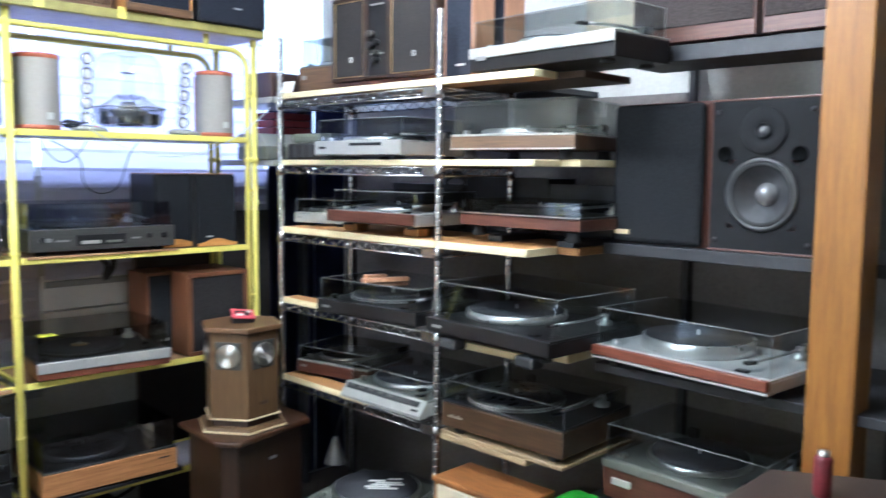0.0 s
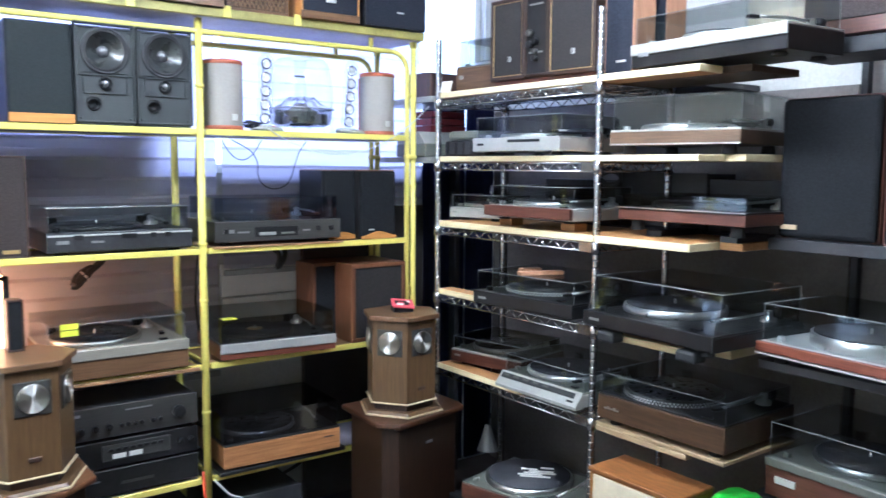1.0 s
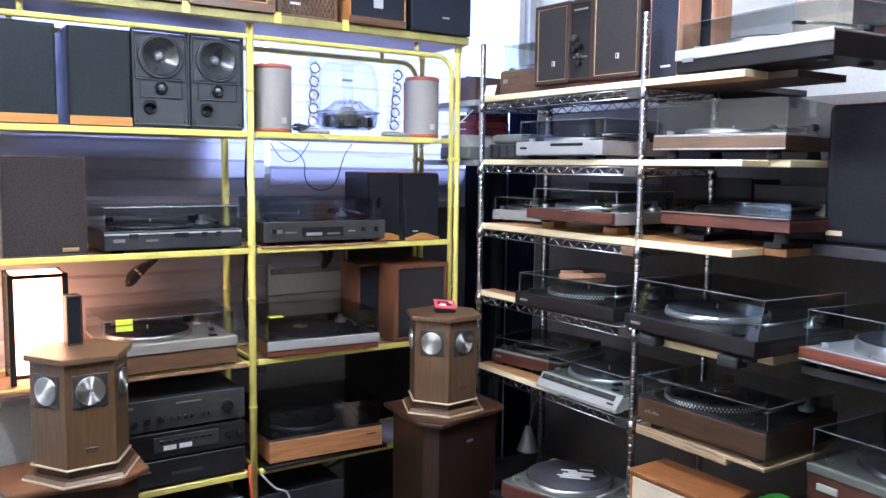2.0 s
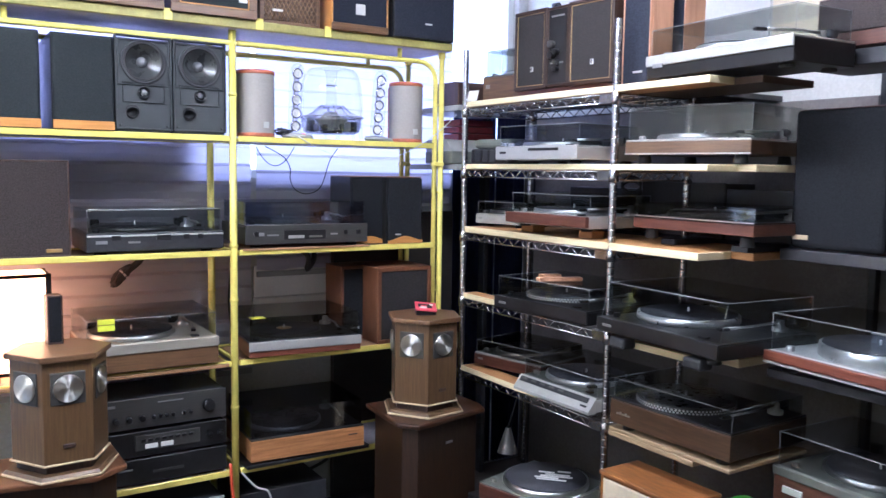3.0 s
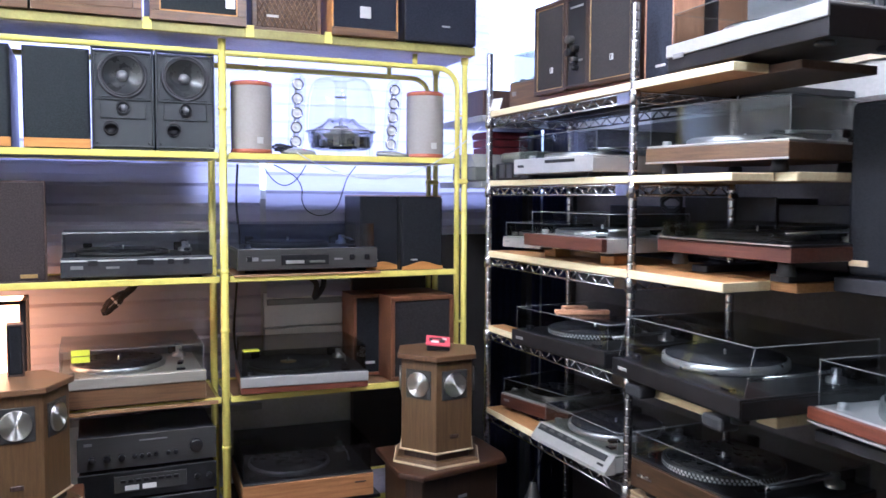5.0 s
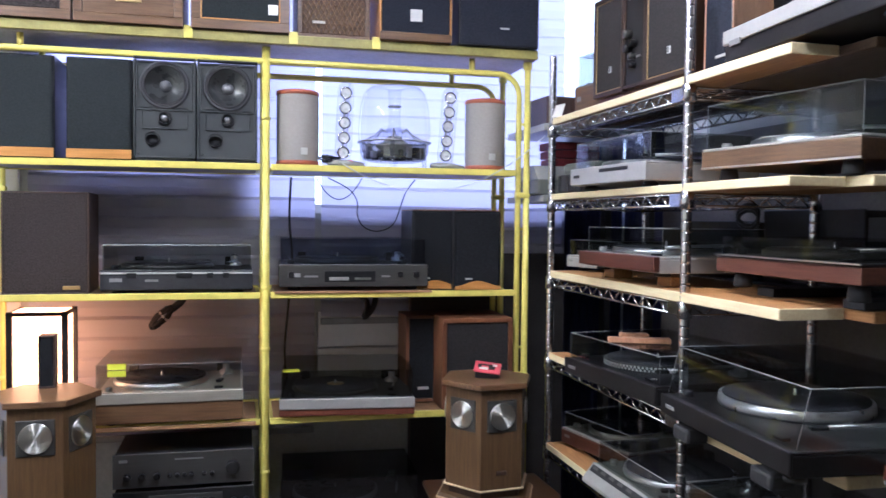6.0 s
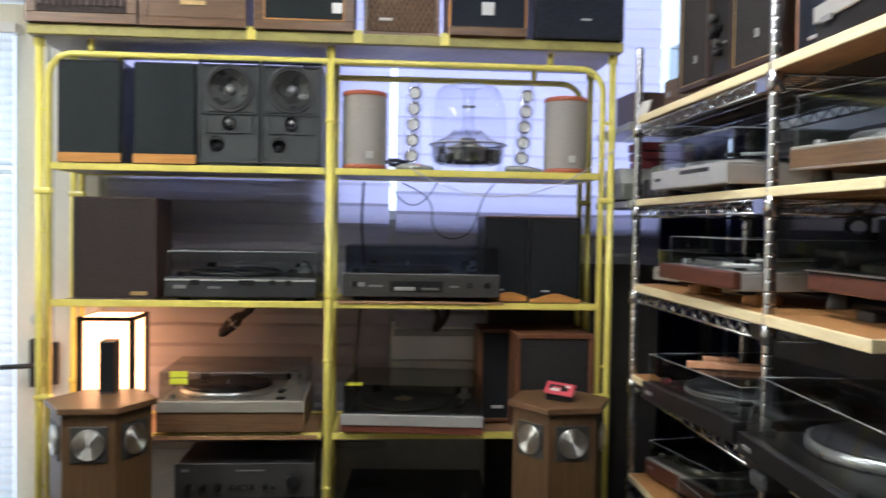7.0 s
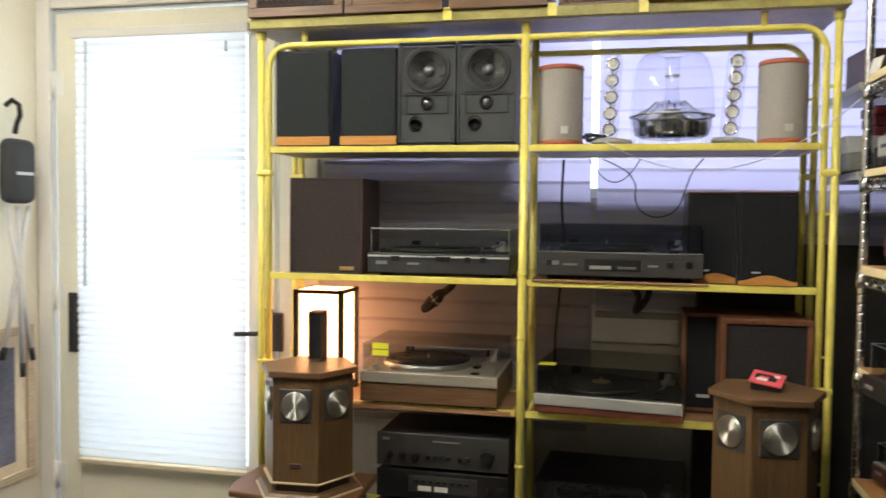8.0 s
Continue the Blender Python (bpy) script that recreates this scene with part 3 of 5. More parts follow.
# the glazed door
door = thing("door_1", "cream painted door with a large glass light", "door", kind="structure")
leaf = box(-1.975, -1.87, 0.40, 0.44, 0.02, 2.205, 0.002)
for x0, x1, z0, z1 in ((-1.125, -1.015, 0.02, 2.205), (-1.87, -1.125, 0.02, 0.40), (-1.87, -1.125, 2.10, 2.205)):
    box(x0, x1, 0.40, 0.44, z0, z1, 0.002, bm=leaf)
part("leaf", leaf, WALL, door)
part("pane", box(-1.875, -1.12, 0.418, 0.422, 0.395, 2.105), GLASS, door).visible_shadow = False
for z in (1.92, 1.05, 0.30):
    hinge = part("hinge", tube([(-1.983, 0.390, z - 0.055), (-1.983, 0.390, z + 0.055)], 0.009, 10), WHITE, door)
    part("hinge_plate", box(-1.974, -1.945, 0.396, 0.4012, z - 0.05, z + 0.05, 0.001, 1), WHITE, hinge)
part("recessed_pull", frame_ring(-1.925, -1.845, 0.82, 1.066, 0.39, 0.402, 0.016), BLACKM, door, "black recessed pull")
part("pull_back", box(-1.91, -1.86, 0.396, 0.4015, 0.836, 1.05), CHARCOAL, door)
lock = part("lock_plate", box(-1.062, -1.016, 0.362, 0.401, 0.86, 1.03, 0.004), BLACKM, door, "black lock plate")
part("lever", tube([(-1.04, 0.365, 0.94), (-1.04, 0.345, 0.94), (-1.06, 0.335, 0.94), (-1.15, 0.335, 0.935)], 0.009, 10), BLACKM, lock, "black lever handle")
part("strike_box", box(-1.010, -0.965, 0.360, 0.3775, 0.87, 1.02, 0.004), BLACKM, door, "black strike box on the casing")
part("deadbolt", lathe([(0.022, 0), (0.022, 0.012), (0.016, 0.018), (0, 0.018)], 20, pose(-1.04, 0.388, 1.10) @ FRONT), STEEL, door)

# the door's blind
blind = thing("door_blind", "white slatted blind, closed and glowing with daylight", "blind")
part("head_rail", box(-1.875, -1.105, 0.352, 0.398, 2.095, 2.13, 0.003), WHITE, blind)
part("bottom_rail", box(-1.86, -1.11, 0.352, 0.385, 0.372, 0.39, 0.003), CREAM, blind)
slat_mesh = bmesh.new()
prof = [(-0.003, 0.0165), (-0.009, 0.008), (-0.010, 0.0), (-0.007, -0.008), (0.001, -0.0165)]
ra = [slat_mesh.verts.new((-0.372, y, z)) for y, z in prof]
rb = [slat_mesh.verts.new((0.372, y, z)) for y, z in prof]
for i in range(4):
    slat_mesh.faces.new((ra[i], ra[i + 1], rb[i + 1], rb[i])).smooth = True
first = part("slat", slat_mesh, BLIND, blind)
first.location = (-1.487, 0.372, 2.078)
for k in range(1, 55):
    x, z = -1.487 + 0.0008 * math.sin(k * 2.3), 2.078 - 0.0308 * k
    if k not in (14, 15):
        s = first.copy()
        scene.collection.objects.link(s)
        s.location = (x, 0.372, z)
        s.rotation_euler = (radians(5 * math.sin(k * 1.7)), 0, 0)
        continue
    for cx, share, tilt in ((-1.6075, 0.676, 0), (-1.2355, 0.322, 48)):
        s = first.copy()
        scene.collection.objects.link(s)
        s.location, s.scale = (cx, 0.372, z), (share, 1, 1)
        s.rotation_euler = (radians(tilt), 0, 0)
part("wand", tube([(-1.80, 0.345, 2.08), (-1.81, 0.342, 1.10)], 0.004, 6), LETTER, blind)
part("tassel", tube([(-1.19, 0.345, 2.06), (-1.19, 0.345, 2.02)], 0.005, 6), GREYP, blind)

# things on the side wall by the door
picture = thing("framed_picture", "dark picture in a pale wooden frame on the wall", "picture", pose(-2.058, 0.055, 0.32, 0, 0, 90))
part("picture_frame", frame_ring(-0.27, 0.27, 0, 0.62, -0.022, 0, 0.035), mat("pale_frame", (0.52, 0.42, 0.28), 0.5, vary=0.2, stretch=GRAIN), picture)
part("mount", box(-0.236, 0.236, -0.010, -0.001, 0.034, 0.586), CREAM, picture)
part("print", box(-0.17, 0.17, -0.013, -0.009, 0.08, 0.54), CANVAS, picture)
stand = thing("folded_tripod", "black pouch and slim white legs hanging from a hook", "tripod", pose(-1.99, 0.19, -0.12))
part("hook", tube([(-0.05, 0, 1.93), (-0.02, 0, 1.95), (0.01, 0, 1.93), (0.015, 0, 1.89), (0, 0, 1.86), (-0.01, 0, 1.82)], 0.010, 10), BLACK, stand, "black carabiner hook")
pouch = box(-0.035, 0.035, -0.075, 0.075, 1.55, 1.80, 0.034, 4)
part("pouch", pouch, POUCH, stand, smooth=True)
part("mark", box(0.034, 0.0365, -0.045, 0.045, 1.66, 1.672), LETTER, stand, "unreadable maker's mark")
for a, b in (((0, -0.06, 1.54), (0.01, 0.05, 0.98)), ((0, 0.0, 1.54), (0.02, -0.01, 0.93)), ((0, 0.06, 1.54), (0.0, -0.08, 1.0))):
    leg = part("leg", tube([a, b], 0.010, 8), WIREW, stand)
    part("tip", tube([b, tuple(b[i] + (b[i] - a[i]) * 0.09 for i in range(3))], 0.011, 8), BLACK, leg)

# ---------------------------------------------------------------- the yellow rack
S1, S2, S3, S4, DECKZ = 1.622, 1.200, 0.782, 0.360, 2.042
rack = thing("storage_rack", "yellow enamelled tube rack with five shelf levels", "rack")


def rounded_frame(x0, x1, z0, z1, r, y):
    pts = [(x0, y, z0)]
    for cx, a0 in ((x0 + r, 180), (x1 - r, 90)):
        for k in range(9):
            a = radians(a0 - 90 * k / 8)
            pts.append((cx + r * math.cos(a), y, z1 - r + r * math.sin(a)))
    pts.append((x1, y, z0))
    return pts


for y in (0.016, 0.30):
    for x in (-0.889, 0.905):
        p = part("post", tube([(x, y, 0), (x, y, 2.008)], 0.0118, 14), YELLOW, rack)
        part("cap", lathe([(0.0145, 0), (0.0165, 0.004), (0.0165, 0.022), (0.0145, 0.026)], 14, pose(x, y, 1.982)), YELLOW, p)
    part("post", tube([(0.0, y, 0), (0.0, y, 2.008)], 0.0138, 14), YELLOW, rack)
    part("hoop", tube(rounded_frame(-0.862, 0.874, 0.02, 1.963, 0.075, y), 0.0106, 12), YELLOW, rack, "bent tube hoop")
    for x in (-0.735, 0.70):
        part("stub", tube([(x, y, 1.963), (x, y, 2.008)], 0.010, 10), YELLOW, rack)
    for z in (1.54, 1.42, 1.79, 1.0, 0.9, 0.62):
        for x in (-0.8755, 0.8895):
            part("clamp", box(x - 0.027, x + 0.027, y - 0.014, y + 0.014, z - 0.010, z + 0.010, 0.006), YELLOW, rack) if z in (1.54, 0.9) else \
                part("weld", box(x - 0.02, x + 0.02, y - 0.006, y + 0.006, z - 0.004, z + 0.004, 0.002, 1), YELLOW, rack)
    for z in (1.77, 1.215, 1.01, 0.60):
        part("sleeve", lathe([(0.0145, 0), (0.0165, 0.003), (0.0165, 0.010), (0.0145, 0.013)], 14, pose(0.0, y, z)), YELLOW, rack)
for z in (S1, S2, S3, S4):
    for x0, x1 in ((-0.85, -0.0165), (0.0165, 0.862)):
        for y in (0.004, 0.302):
            part("rail", box(x0, x1, y - 0.004, y + 0.010, z - 0.016, z + 0.006, 0.002, 1), YELLOW, rack)
        for x in (x0, x1 - 0.012):
            part("side_rail", box(x, x + 0.012, 0.0145, 0.2975, z - 0.016, z - 0.001, 0.002, 1), YELLOW, rack)
        wood = z == S3 and x0 < -0.5
        part("shelf_board", box(x0 + 0.013, x1 - 0.013, -0.012 if wood else 0.015, 0.297, z - 0.012, z, 0.001, 1), SHELFWOOD if z in (S3, S2) else DECK, rack)
part("deck_board", box(-0.905, 0.922, -0.022, 0.34, 2.008, DECKZ - 0.002, 0.002), DECK, rack, "dull purple-grey deck board")
part("deck_lip", box(-0.908, 0.925, -0.036, -0.0225, 2.010, DECKZ, 0.003), mat("worn_yellow_edge", (0.30, 0.27, 0.07), 0.5, vary=0.2, scale=9), rack)
for x in (-0.24, 0.085, 0.355):
    part("tab", box(x - 0.014, x + 0.014, -0.040, -0.0365, 2.012, 2.052, 0.001, 1), YELLOW, rack)

# speakers along the top deck
def deck_pose(x, y=-0.03, rz=0):
    return pose(x, y, DECKZ + 0.001, 0, 0, rz)


sp = speaker("walnut speaker with a ribbed brown lattice front on the deck", deck_pose(-0.742, -0.04), 0.325, 0.28, 0.36, WALNUTX, GRILLEB, 0.03, 0.001)
for i in range(13):
    x = -0.118 + i * 0.0197
    part("lattice_bar", box(x - 0.005, x + 0.005, -0.016, -0.006, 0.05, 0.31, 0.002, 1), DARKWOOD, sp)
sp = speaker("walnut speaker with a carved panel front on the deck", deck_pose(-0.414, -0.04), 0.318, 0.28, 0.36, WALNUTX, WALNUTX, 0.026, 0.004, GOLD, (0, 0.072), (0.075, 0.014))
for x in (-0.085, 0.085):
    part("carving", box(x - 0.055, x + 0.055, -0.016, -0.007, 0.10, 0.31, 0.02, 3), DARKWOOD, sp, "carved panel")
speaker("wooden speaker with a black grille and pale trim on the deck", deck_pose(-0.08, -0.04), 0.305, 0.28, 0.36, WALNUTX, GRILLE, 0.03, 0.002, LETTER, (0.10, 0.07), (0.03, 0.032), trim=ORANGEWOOD)
sp = speaker("brown speaker with a woven bronze mesh front on the deck", deck_pose(0.22, 0.012), 0.24, 0.26, 0.30, WALNUTX, CANEMESH, 0.016, 0.004, PAPER, (-0.05, 0.055), (0.042, 0.009))
bars = bmesh.new()
for k in range(-16, 17):
    for s in (-1, 1):
        cx = k * 0.017
        a, b = [], []
        for zz in (0.02, 0.28):
            a.append((cx + s * (zz - 0.15) * 0.55, zz))
        (xa, za), (xb, zb) = a
        pts = [(x, z) for x, z in ((xa + (xb - xa) * i / 20, za + (zb - za) * i / 20) for i in range(21)) if abs(x) < 0.103]
        if len(pts) > 1:
            tube([(pts[0][0], -0.0095, pts[0][1]), (pts[-1][0], -0.0095, pts[-1][1])], 0.0016, 4, bars)
part("woven_mesh", bars, BRONZEWIRE, sp)
sp = speaker("black fronted speaker with pale wood sides on the deck", deck_pose(0.487, -0.04), 0.244, 0.27, 0.32, ORANGEWOOD, GRILLENAVY, 0.006, 0.002)
part("plinth", box(-0.122, 0.122, -0.016, -0.001, 0.0, 0.028, 0.003), WALNUTX, sp)
part("badge", box(-0.02, 0.02, -0.0135, -0.009, 0.065, 0.105, 0.001, 1), LETTER, sp, "square silver badge")
speaker("plain dark navy speaker on the end of the deck", deck_pose(0.777, -0.04), 0.284, 0.27, 0.34, BLACK, GRILLENAVY, 0.004, 0.002, LETTER, (0.02, 0.062), (0.032, 0.006))

# first shelf: four black speakers
for x in (-0.734, -0.508):
    sp = speaker("black cloth speaker with a bare beech foot strip on the shelf", pose(x, 0.012, S1 + 0.007), 0.193, 0.33, 0.315, BLACK, GRILLE, 0.002, 0.0, proud=0.014, group="strip-foot speakers")
    part("foot_strip", box(-0.0955, 0.0955, -0.0165, -0.0145, 0.001, 0.03, 0.0008, 1), ORANGEWOOD, sp, "bare beech strip")


def open_speaker(m):
    """A three-way speaker without its grille."""
    t = thing("speaker", "black three-way speaker with bare drivers on the shelf", "speaker", m, "bare driver speakers")
    w, h = 0.188, 0.320
    part("cabinet", box(-w / 2, w / 2, 0.03, 0.20, 0, h, 0.002), WRAP, t)
    part("rim", frame_ring(-w / 2, w / 2, 0, h, 0.0, 0.03, 0.006), WRAP, t)
    part("baffle", recessed_front(w - 0.014, h - 0.014, 0.006, [(0, 0.232, 0.068), (0, 0.128, 0.020), (-0.038, 0.062, 0.021)]), WRAP, t)
    t.children[-1].location = (0, 0, 0.007)
    driver(t, 0, 0.005, 0.239, 0.068)
    tw = driver(t, 0, 0.005, 0.135, 0.019, dish=0.1, cap_r=0.7, name="tweeter")
    part("bezel", frame_ring(-0.070, 0.070, 0.100, 0.170, 0.001, 0.006, 0.003, 0.001), WRAP, t)
    part("shroud", frame_ring(-0.086, 0.086, 0.158, 0.313, 0.0, 0.0055, 0.005, 0.002), WRAP, t)
    part("port", lathe([(0.024, 0.0), (0.021, 0.004), (0.019, -0.012), (0.017, -0.024), (0, -0.024)], 24, pose(-0.038, 0.005, 0.069) @ FRONT), BLACK, t, smooth=True)
    for sx in (-1, 1):
        for z in (0.022, 0.302):
            part("screw", lathe([(0.004, 0), (0.003, 0.003), (0, 0.003)], 8, pose(sx * 0.078, 0.006, z) @ FRONT), WRAP, t)
    return t


op = open_speaker(pose(-0.314, 0.002, S1 + 0.007))
copy_thing(op, pose(-0.121, 0.002, S1 + 0.007))


def can_speaker(m, label):
    t = thing("speaker", label, "speaker", m, "cylindrical speakers")
    part("cloth_body", lathe([(0.0695, 0.012), (0.0705, 0.05), (0.0705, 0.20), (0.0695, 0.236)], 40), GREYCLOTH, t, smooth=True)
    part("base_ring", lathe([(0, 0), (0.070, 0), (0.0715, 0.003), (0.0715, 0.012), (0.0695, 0.014), (0, 0.014)], 40), ORANGE, t, "orange lacquered ring")
    part("top_ring", lathe([(0, 0.232), (0.071, 0.232), (0.0725, 0.236), (0.071, 0.246), (0.064, 0.248), (0, 0.246)], 40), ORANGE, t, "orange lacquered ring")
    part("back_panel", box(-0.05, 0.05, 0.046, 0.064, 0.014, 0.232, 0.004), ORANGE, t)
    part("badge", box(-0.011, 0.011, -0.0735, -0.0695, 0.032, 0.055, 0.001, 1), LETTER, t)
    return t


c1 = can_speaker(pose(0.107, 0.072, S1 + 0.007, 0, 0, 14), "cylindrical grey cloth speaker with orange rings")
copy_thing(c1, pose(0.768, 0.080, S1 + 0.007, 0, 0, 6))


def stick_speaker(m):
    t = thing("speaker", "clear plastic stick speaker with small round drivers", "speaker", m, "clear stick speakers")
    prof_s = [(0.014, 0.0), (0.025, 0.010), (0.029, 0.04), (0.029, 0.235), (0.026, 0.258), (0.014, 0.274), (0, 0.278)]
    part("clear_tube", lathe(prof_s, 24, pose(0, 0, 0.010)), GLASS, t, smooth=True)
    part("foot", lathe([(0, 0), (0.045, 0), (0.048, 0.006), (0.044, 0.016), (0.016, 0.022), (0, 0.022)], 28, pose(0.012, 0, 0) @ Matrix.Diagonal((1.35, 0.9, 1, 1))), GREYP, t, smooth=True)
    part("back_spine", box(-0.004, 0.004, 0.020, 0.026, 0.03, 0.262, 0.002, 1), GREYP, t)
    for k in range(5):
        z = 0.046 + k * 0.0505
        d = part("driver_ring", lathe([(0.018, -0.004), (0.0215, 0.0), (0.020, 0.004), (0.0155, 0.002), (0.0155, -0.004)], 20, pose(0, -0.004, z) @ FRONT), CHROME, t, smooth=True)
        part("cone", lathe([(0.016, 0.0), (0.008, -0.005), (0.005, 0.0), (0, 0.002)], 16, pose(0, -0.004, z) @ FRONT), PAPER, d, smooth=True)
        part("motor", lathe([(0, 0), (0.010, 0), (0.010, 0.012), (0, 0.012)], 14, pose(0, 0.014, z) @ FRONT), GREYP, d)
        part("strut", tube([(0.010, 0.012, z + 0.017), (0.013, 0.012, z + 0.033)], 0.002, 5), GREYP, d)
    return t


st = stick_speaker(pose(0.256, 0.050, S1 + 0.007, 0, 2.5, 0))
copy_thing(st, pose(0.613, 0.052, S1 + 0.007, 0, 4.5, 0))

dome = thing("subwoofer", "clear plastic dome subwoofer showing its driver inside", "subwoofer", pose(0.450, 0.135, S1 + 0.006) @ Matrix.Diagonal((1.1, 1.1, 1.08, 1)))
part("dome", lathe([(0.113, 0.090), (0.116, 0.105), (0.115, 0.15), (0.110, 0.205), (0.099, 0.245), (0.085, 0.262), (0.060, 0.269), (0.034, 0.267), (0.022, 0.257)], 48), GLASS, dome, smooth=True)
part("port_tube", lathe([(0.030, 0.118), (0.022, 0.135), (0.0185, 0.165), (0.0185, 0.22), (0.022, 0.257)], 28), GLASS, dome, "clear port tube", smooth=True)
part("port_rim", lathe([(0.020, 0.203), (0.0215, 0.204), (0.0215, 0.207), (0.020, 0.208)], 28), GREYP, dome, smooth=True)
part("flange", lathe([(0.108, 0.085), (0.119, 0.085), (0.120, 0.087), (0.119, 0.089), (0.108, 0.090)], 48), SILVER, dome, "clear grey flange ring", smooth=True)
part("bowl", lathe([(0.111, 0.085), (0.110, 0.055), (0.102, 0.032), (0.084, 0.024), (0, 0.024)], 44), DOMEDARK, dome, "dark tinted bowl", smooth=True)
part("driver_basket", lathe([(0.0, 0.03), (0.030, 0.03), (0.034, 0.052), (0.060, 0.074), (0.062, 0.080), (0.040, 0.086), (0.022, 0.108), (0, 0.110)], 36), SILVER, dome, smooth=True)
part("magnet", lathe([(0, 0.028), (0.040, 0.028), (0.042, 0.032), (0.040, 0.046), (0, 0.046)], 30), CHROME, dome)
part("clear_shoulder", lathe([(0.107, 0.088), (0.086, 0.094), (0.062, 0.112), (0.045, 0.128), (0.030, 0.133)], 36), GLASS, dome, smooth=True)
inner = random.Random(14)
for k in range(16):
    a = k * math.pi / 8 + inner.uniform(-0.12, 0.12)
    w, h = inner.uniform(0.006, 0.013), inner.uniform(0.050, 0.084)
    part("circuit_box", box(0.072, inner.uniform(0.086, 0.099), -w, w, 0.034, h, 0.002, 1, turn=Matrix.Rotation(a, 4, "Z")), (SLATE, STEEL, CHARCOAL, GREYP)[k % 4], dome)
for k in range(6):
    a = k * math.pi / 3 + 0.3
    c, d = math.cos(a), math.sin(a)
    part("strut", tube([(0.104 * c, 0.104 * d, 0.090), (0.070 * c, 0.070 * d, 0.108), (0.046 * c, 0.046 * d, 0.130), (0.030 * c, 0.030 * d, 0.120)], 0.0022, 6), GREYP, dome)
    part("foot", lathe([(0, 0), (0.007, 0), (0.007, 0.085), (0, 0.085)], 10, pose(0.113 * c, 0.113 * d, 0)), GLASS, dome, smooth=True)
tray = tagged(part("black_tray", box(0.20, 0.69, 0.016, 0.25, S1 + 0.0005, S1 + 0.005, 0.002, 1), BLACK, None), "thin black tray under the clear speakers", "tray")
tangle = tube([(0.212 + (0.022 + 0.008 * math.sin(a * 0.23)) * math.cos(a * 0.6) + 0.012 * math.sin(a * 0.11), 0.06 + 0.022 * math.sin(a * 0.6) + 0.012 * math.cos(a * 0.17),
                S1 + 0.014 + 0.0004 * a + 0.006 * math.sin(a * 0.37)) for a in range(70)], 0.0032, 6)
tagged(part("cable_tangle", tangle, WIRE, None), "tangle of black leads on the shelf", "cable")
tagged(part("plug", tube([(0.262, 0.02, S1 + 0.016), (0.285, 0.018, S1 + 0.018)], 0.008, 8), WIRER, None), "small orange plug on the shelf", "plug")
cable("thin black lead hanging in loops behind the shelf", sag((0.19, 0.31, S1 - 0.02), (0.36, 0.31, S1 - 0.02), 0.08), 0.0020, WIRE)
cable("thin black lead hanging in loops behind the shelf", flowing([(0.235, 0.318, S1 - 0.02), (0.29, 0.318, 1.575), (0.325, 0.318, 1.55), (0.345, 0.318, 1.51), (0.345, 0.318, 1.465), (0.365, 0.318, 1.425), (0.41, 0.318, 1.405), (0.46, 0.318, 1.415), (0.49, 0.318, 1.445), (0.51, 0.318, 1.50), (0.53, 0.318, 1.555), (0.565, 0.318, S1 - 0.02)]), 0.0022, WIRE)
cable("thin black lead hanging down behind the rack", flowing([(0.10, 0.33, S1 - 0.02), (0.095, 0.335, 1.45), (0.105, 0.335, 1.3), (0.09, 0.335, 1.1), (0.08, 0.33, 0.95), (0.095, 0.33, 0.8)]), 0.0045, WIRE)
cable("white lead strung from shelf to shelf", sag((0.25, -0.004, S1 + 0.012), (0.96, -0.02, 1.75), 0.14, 22), 0.002, WIREW)

# second shelf
speaker("dark brown veneered speaker with a brown cloth front", pose(-0.678, 0.075, S2 + 0.001, 0, 0, 2), 0.255, 0.22, 0.325, DARKWOOD, GRILLEB, 0.005, 0.001, GOLD, (0.075, 0.02), (0.05, 0.012))
turntable("black turntable with a clear cover and a silver front edge", pose(-0.275, 0.014, S2 + 0.001), 0.468, 0.33, 0.066, 0.078, BLACK, BLACK, BLACKM, 0.95, LID, CHARCOAL, VINYL, rim_z=0.014, edge_r=0.003, badge=PRINT)
tt1 = [o for o in bpy.data.objects if o.name.startswith("turntable") and o.parent is None][-1]
part("front_trim", box(-0.234, 0.234, -0.009, -0.004, 0.066, 0.072, 0.001, 1), LETTER, tt1, "bright metal edge")
for x, w2 in ((-0.14, 0.03), (0.02, 0.05), (0.10, 0.02), (0.15, 0.02)):
    part("button", box(x - w2 / 2, x + w2 / 2, -0.010, -0.005, 0.054, 0.070, 0.001, 1), BLACK, tt1)
part("print", box(-0.10, -0.06, -0.0075, -0.005, 0.042, 0.049), PRINT, tt1, "unreadable maker's mark")
tt4 = turntable("charcoal linear turntable with a dark smoked cover", pose(0.294, 0.004, S2 + 0.009, 0, 0, -2), 0.50, 0.33, 0.075, 0.085, CHARCOAL, CHARCOAL, CHARCOAL, 0.98, BLUESMOKE, CHARCOAL, MATRUB, taper=0.004, edge=False)
part("display", box(-0.10, 0.07, -0.008, -0.005, 0.030, 0.066, 0.001, 1), BLACK, tt4, "dark display window")
part("drawer", box(-0.085, -0.02, -0.0095, -0.0075, 0.034, 0.046, 0.001, 1), GREYP, tt4)
part("drawer", box(0.0, 0.055, -0.0095, -0.0075, 0.036, 0.044, 0.001, 1), SLATE, tt4)
for x in (-0.21, 0.155, 0.21):
    part("button", box(x - 0.009, x + 0.009, -0.012, -0.005, 0.045, 0.063, 0.002, 1), BLACK, tt4)
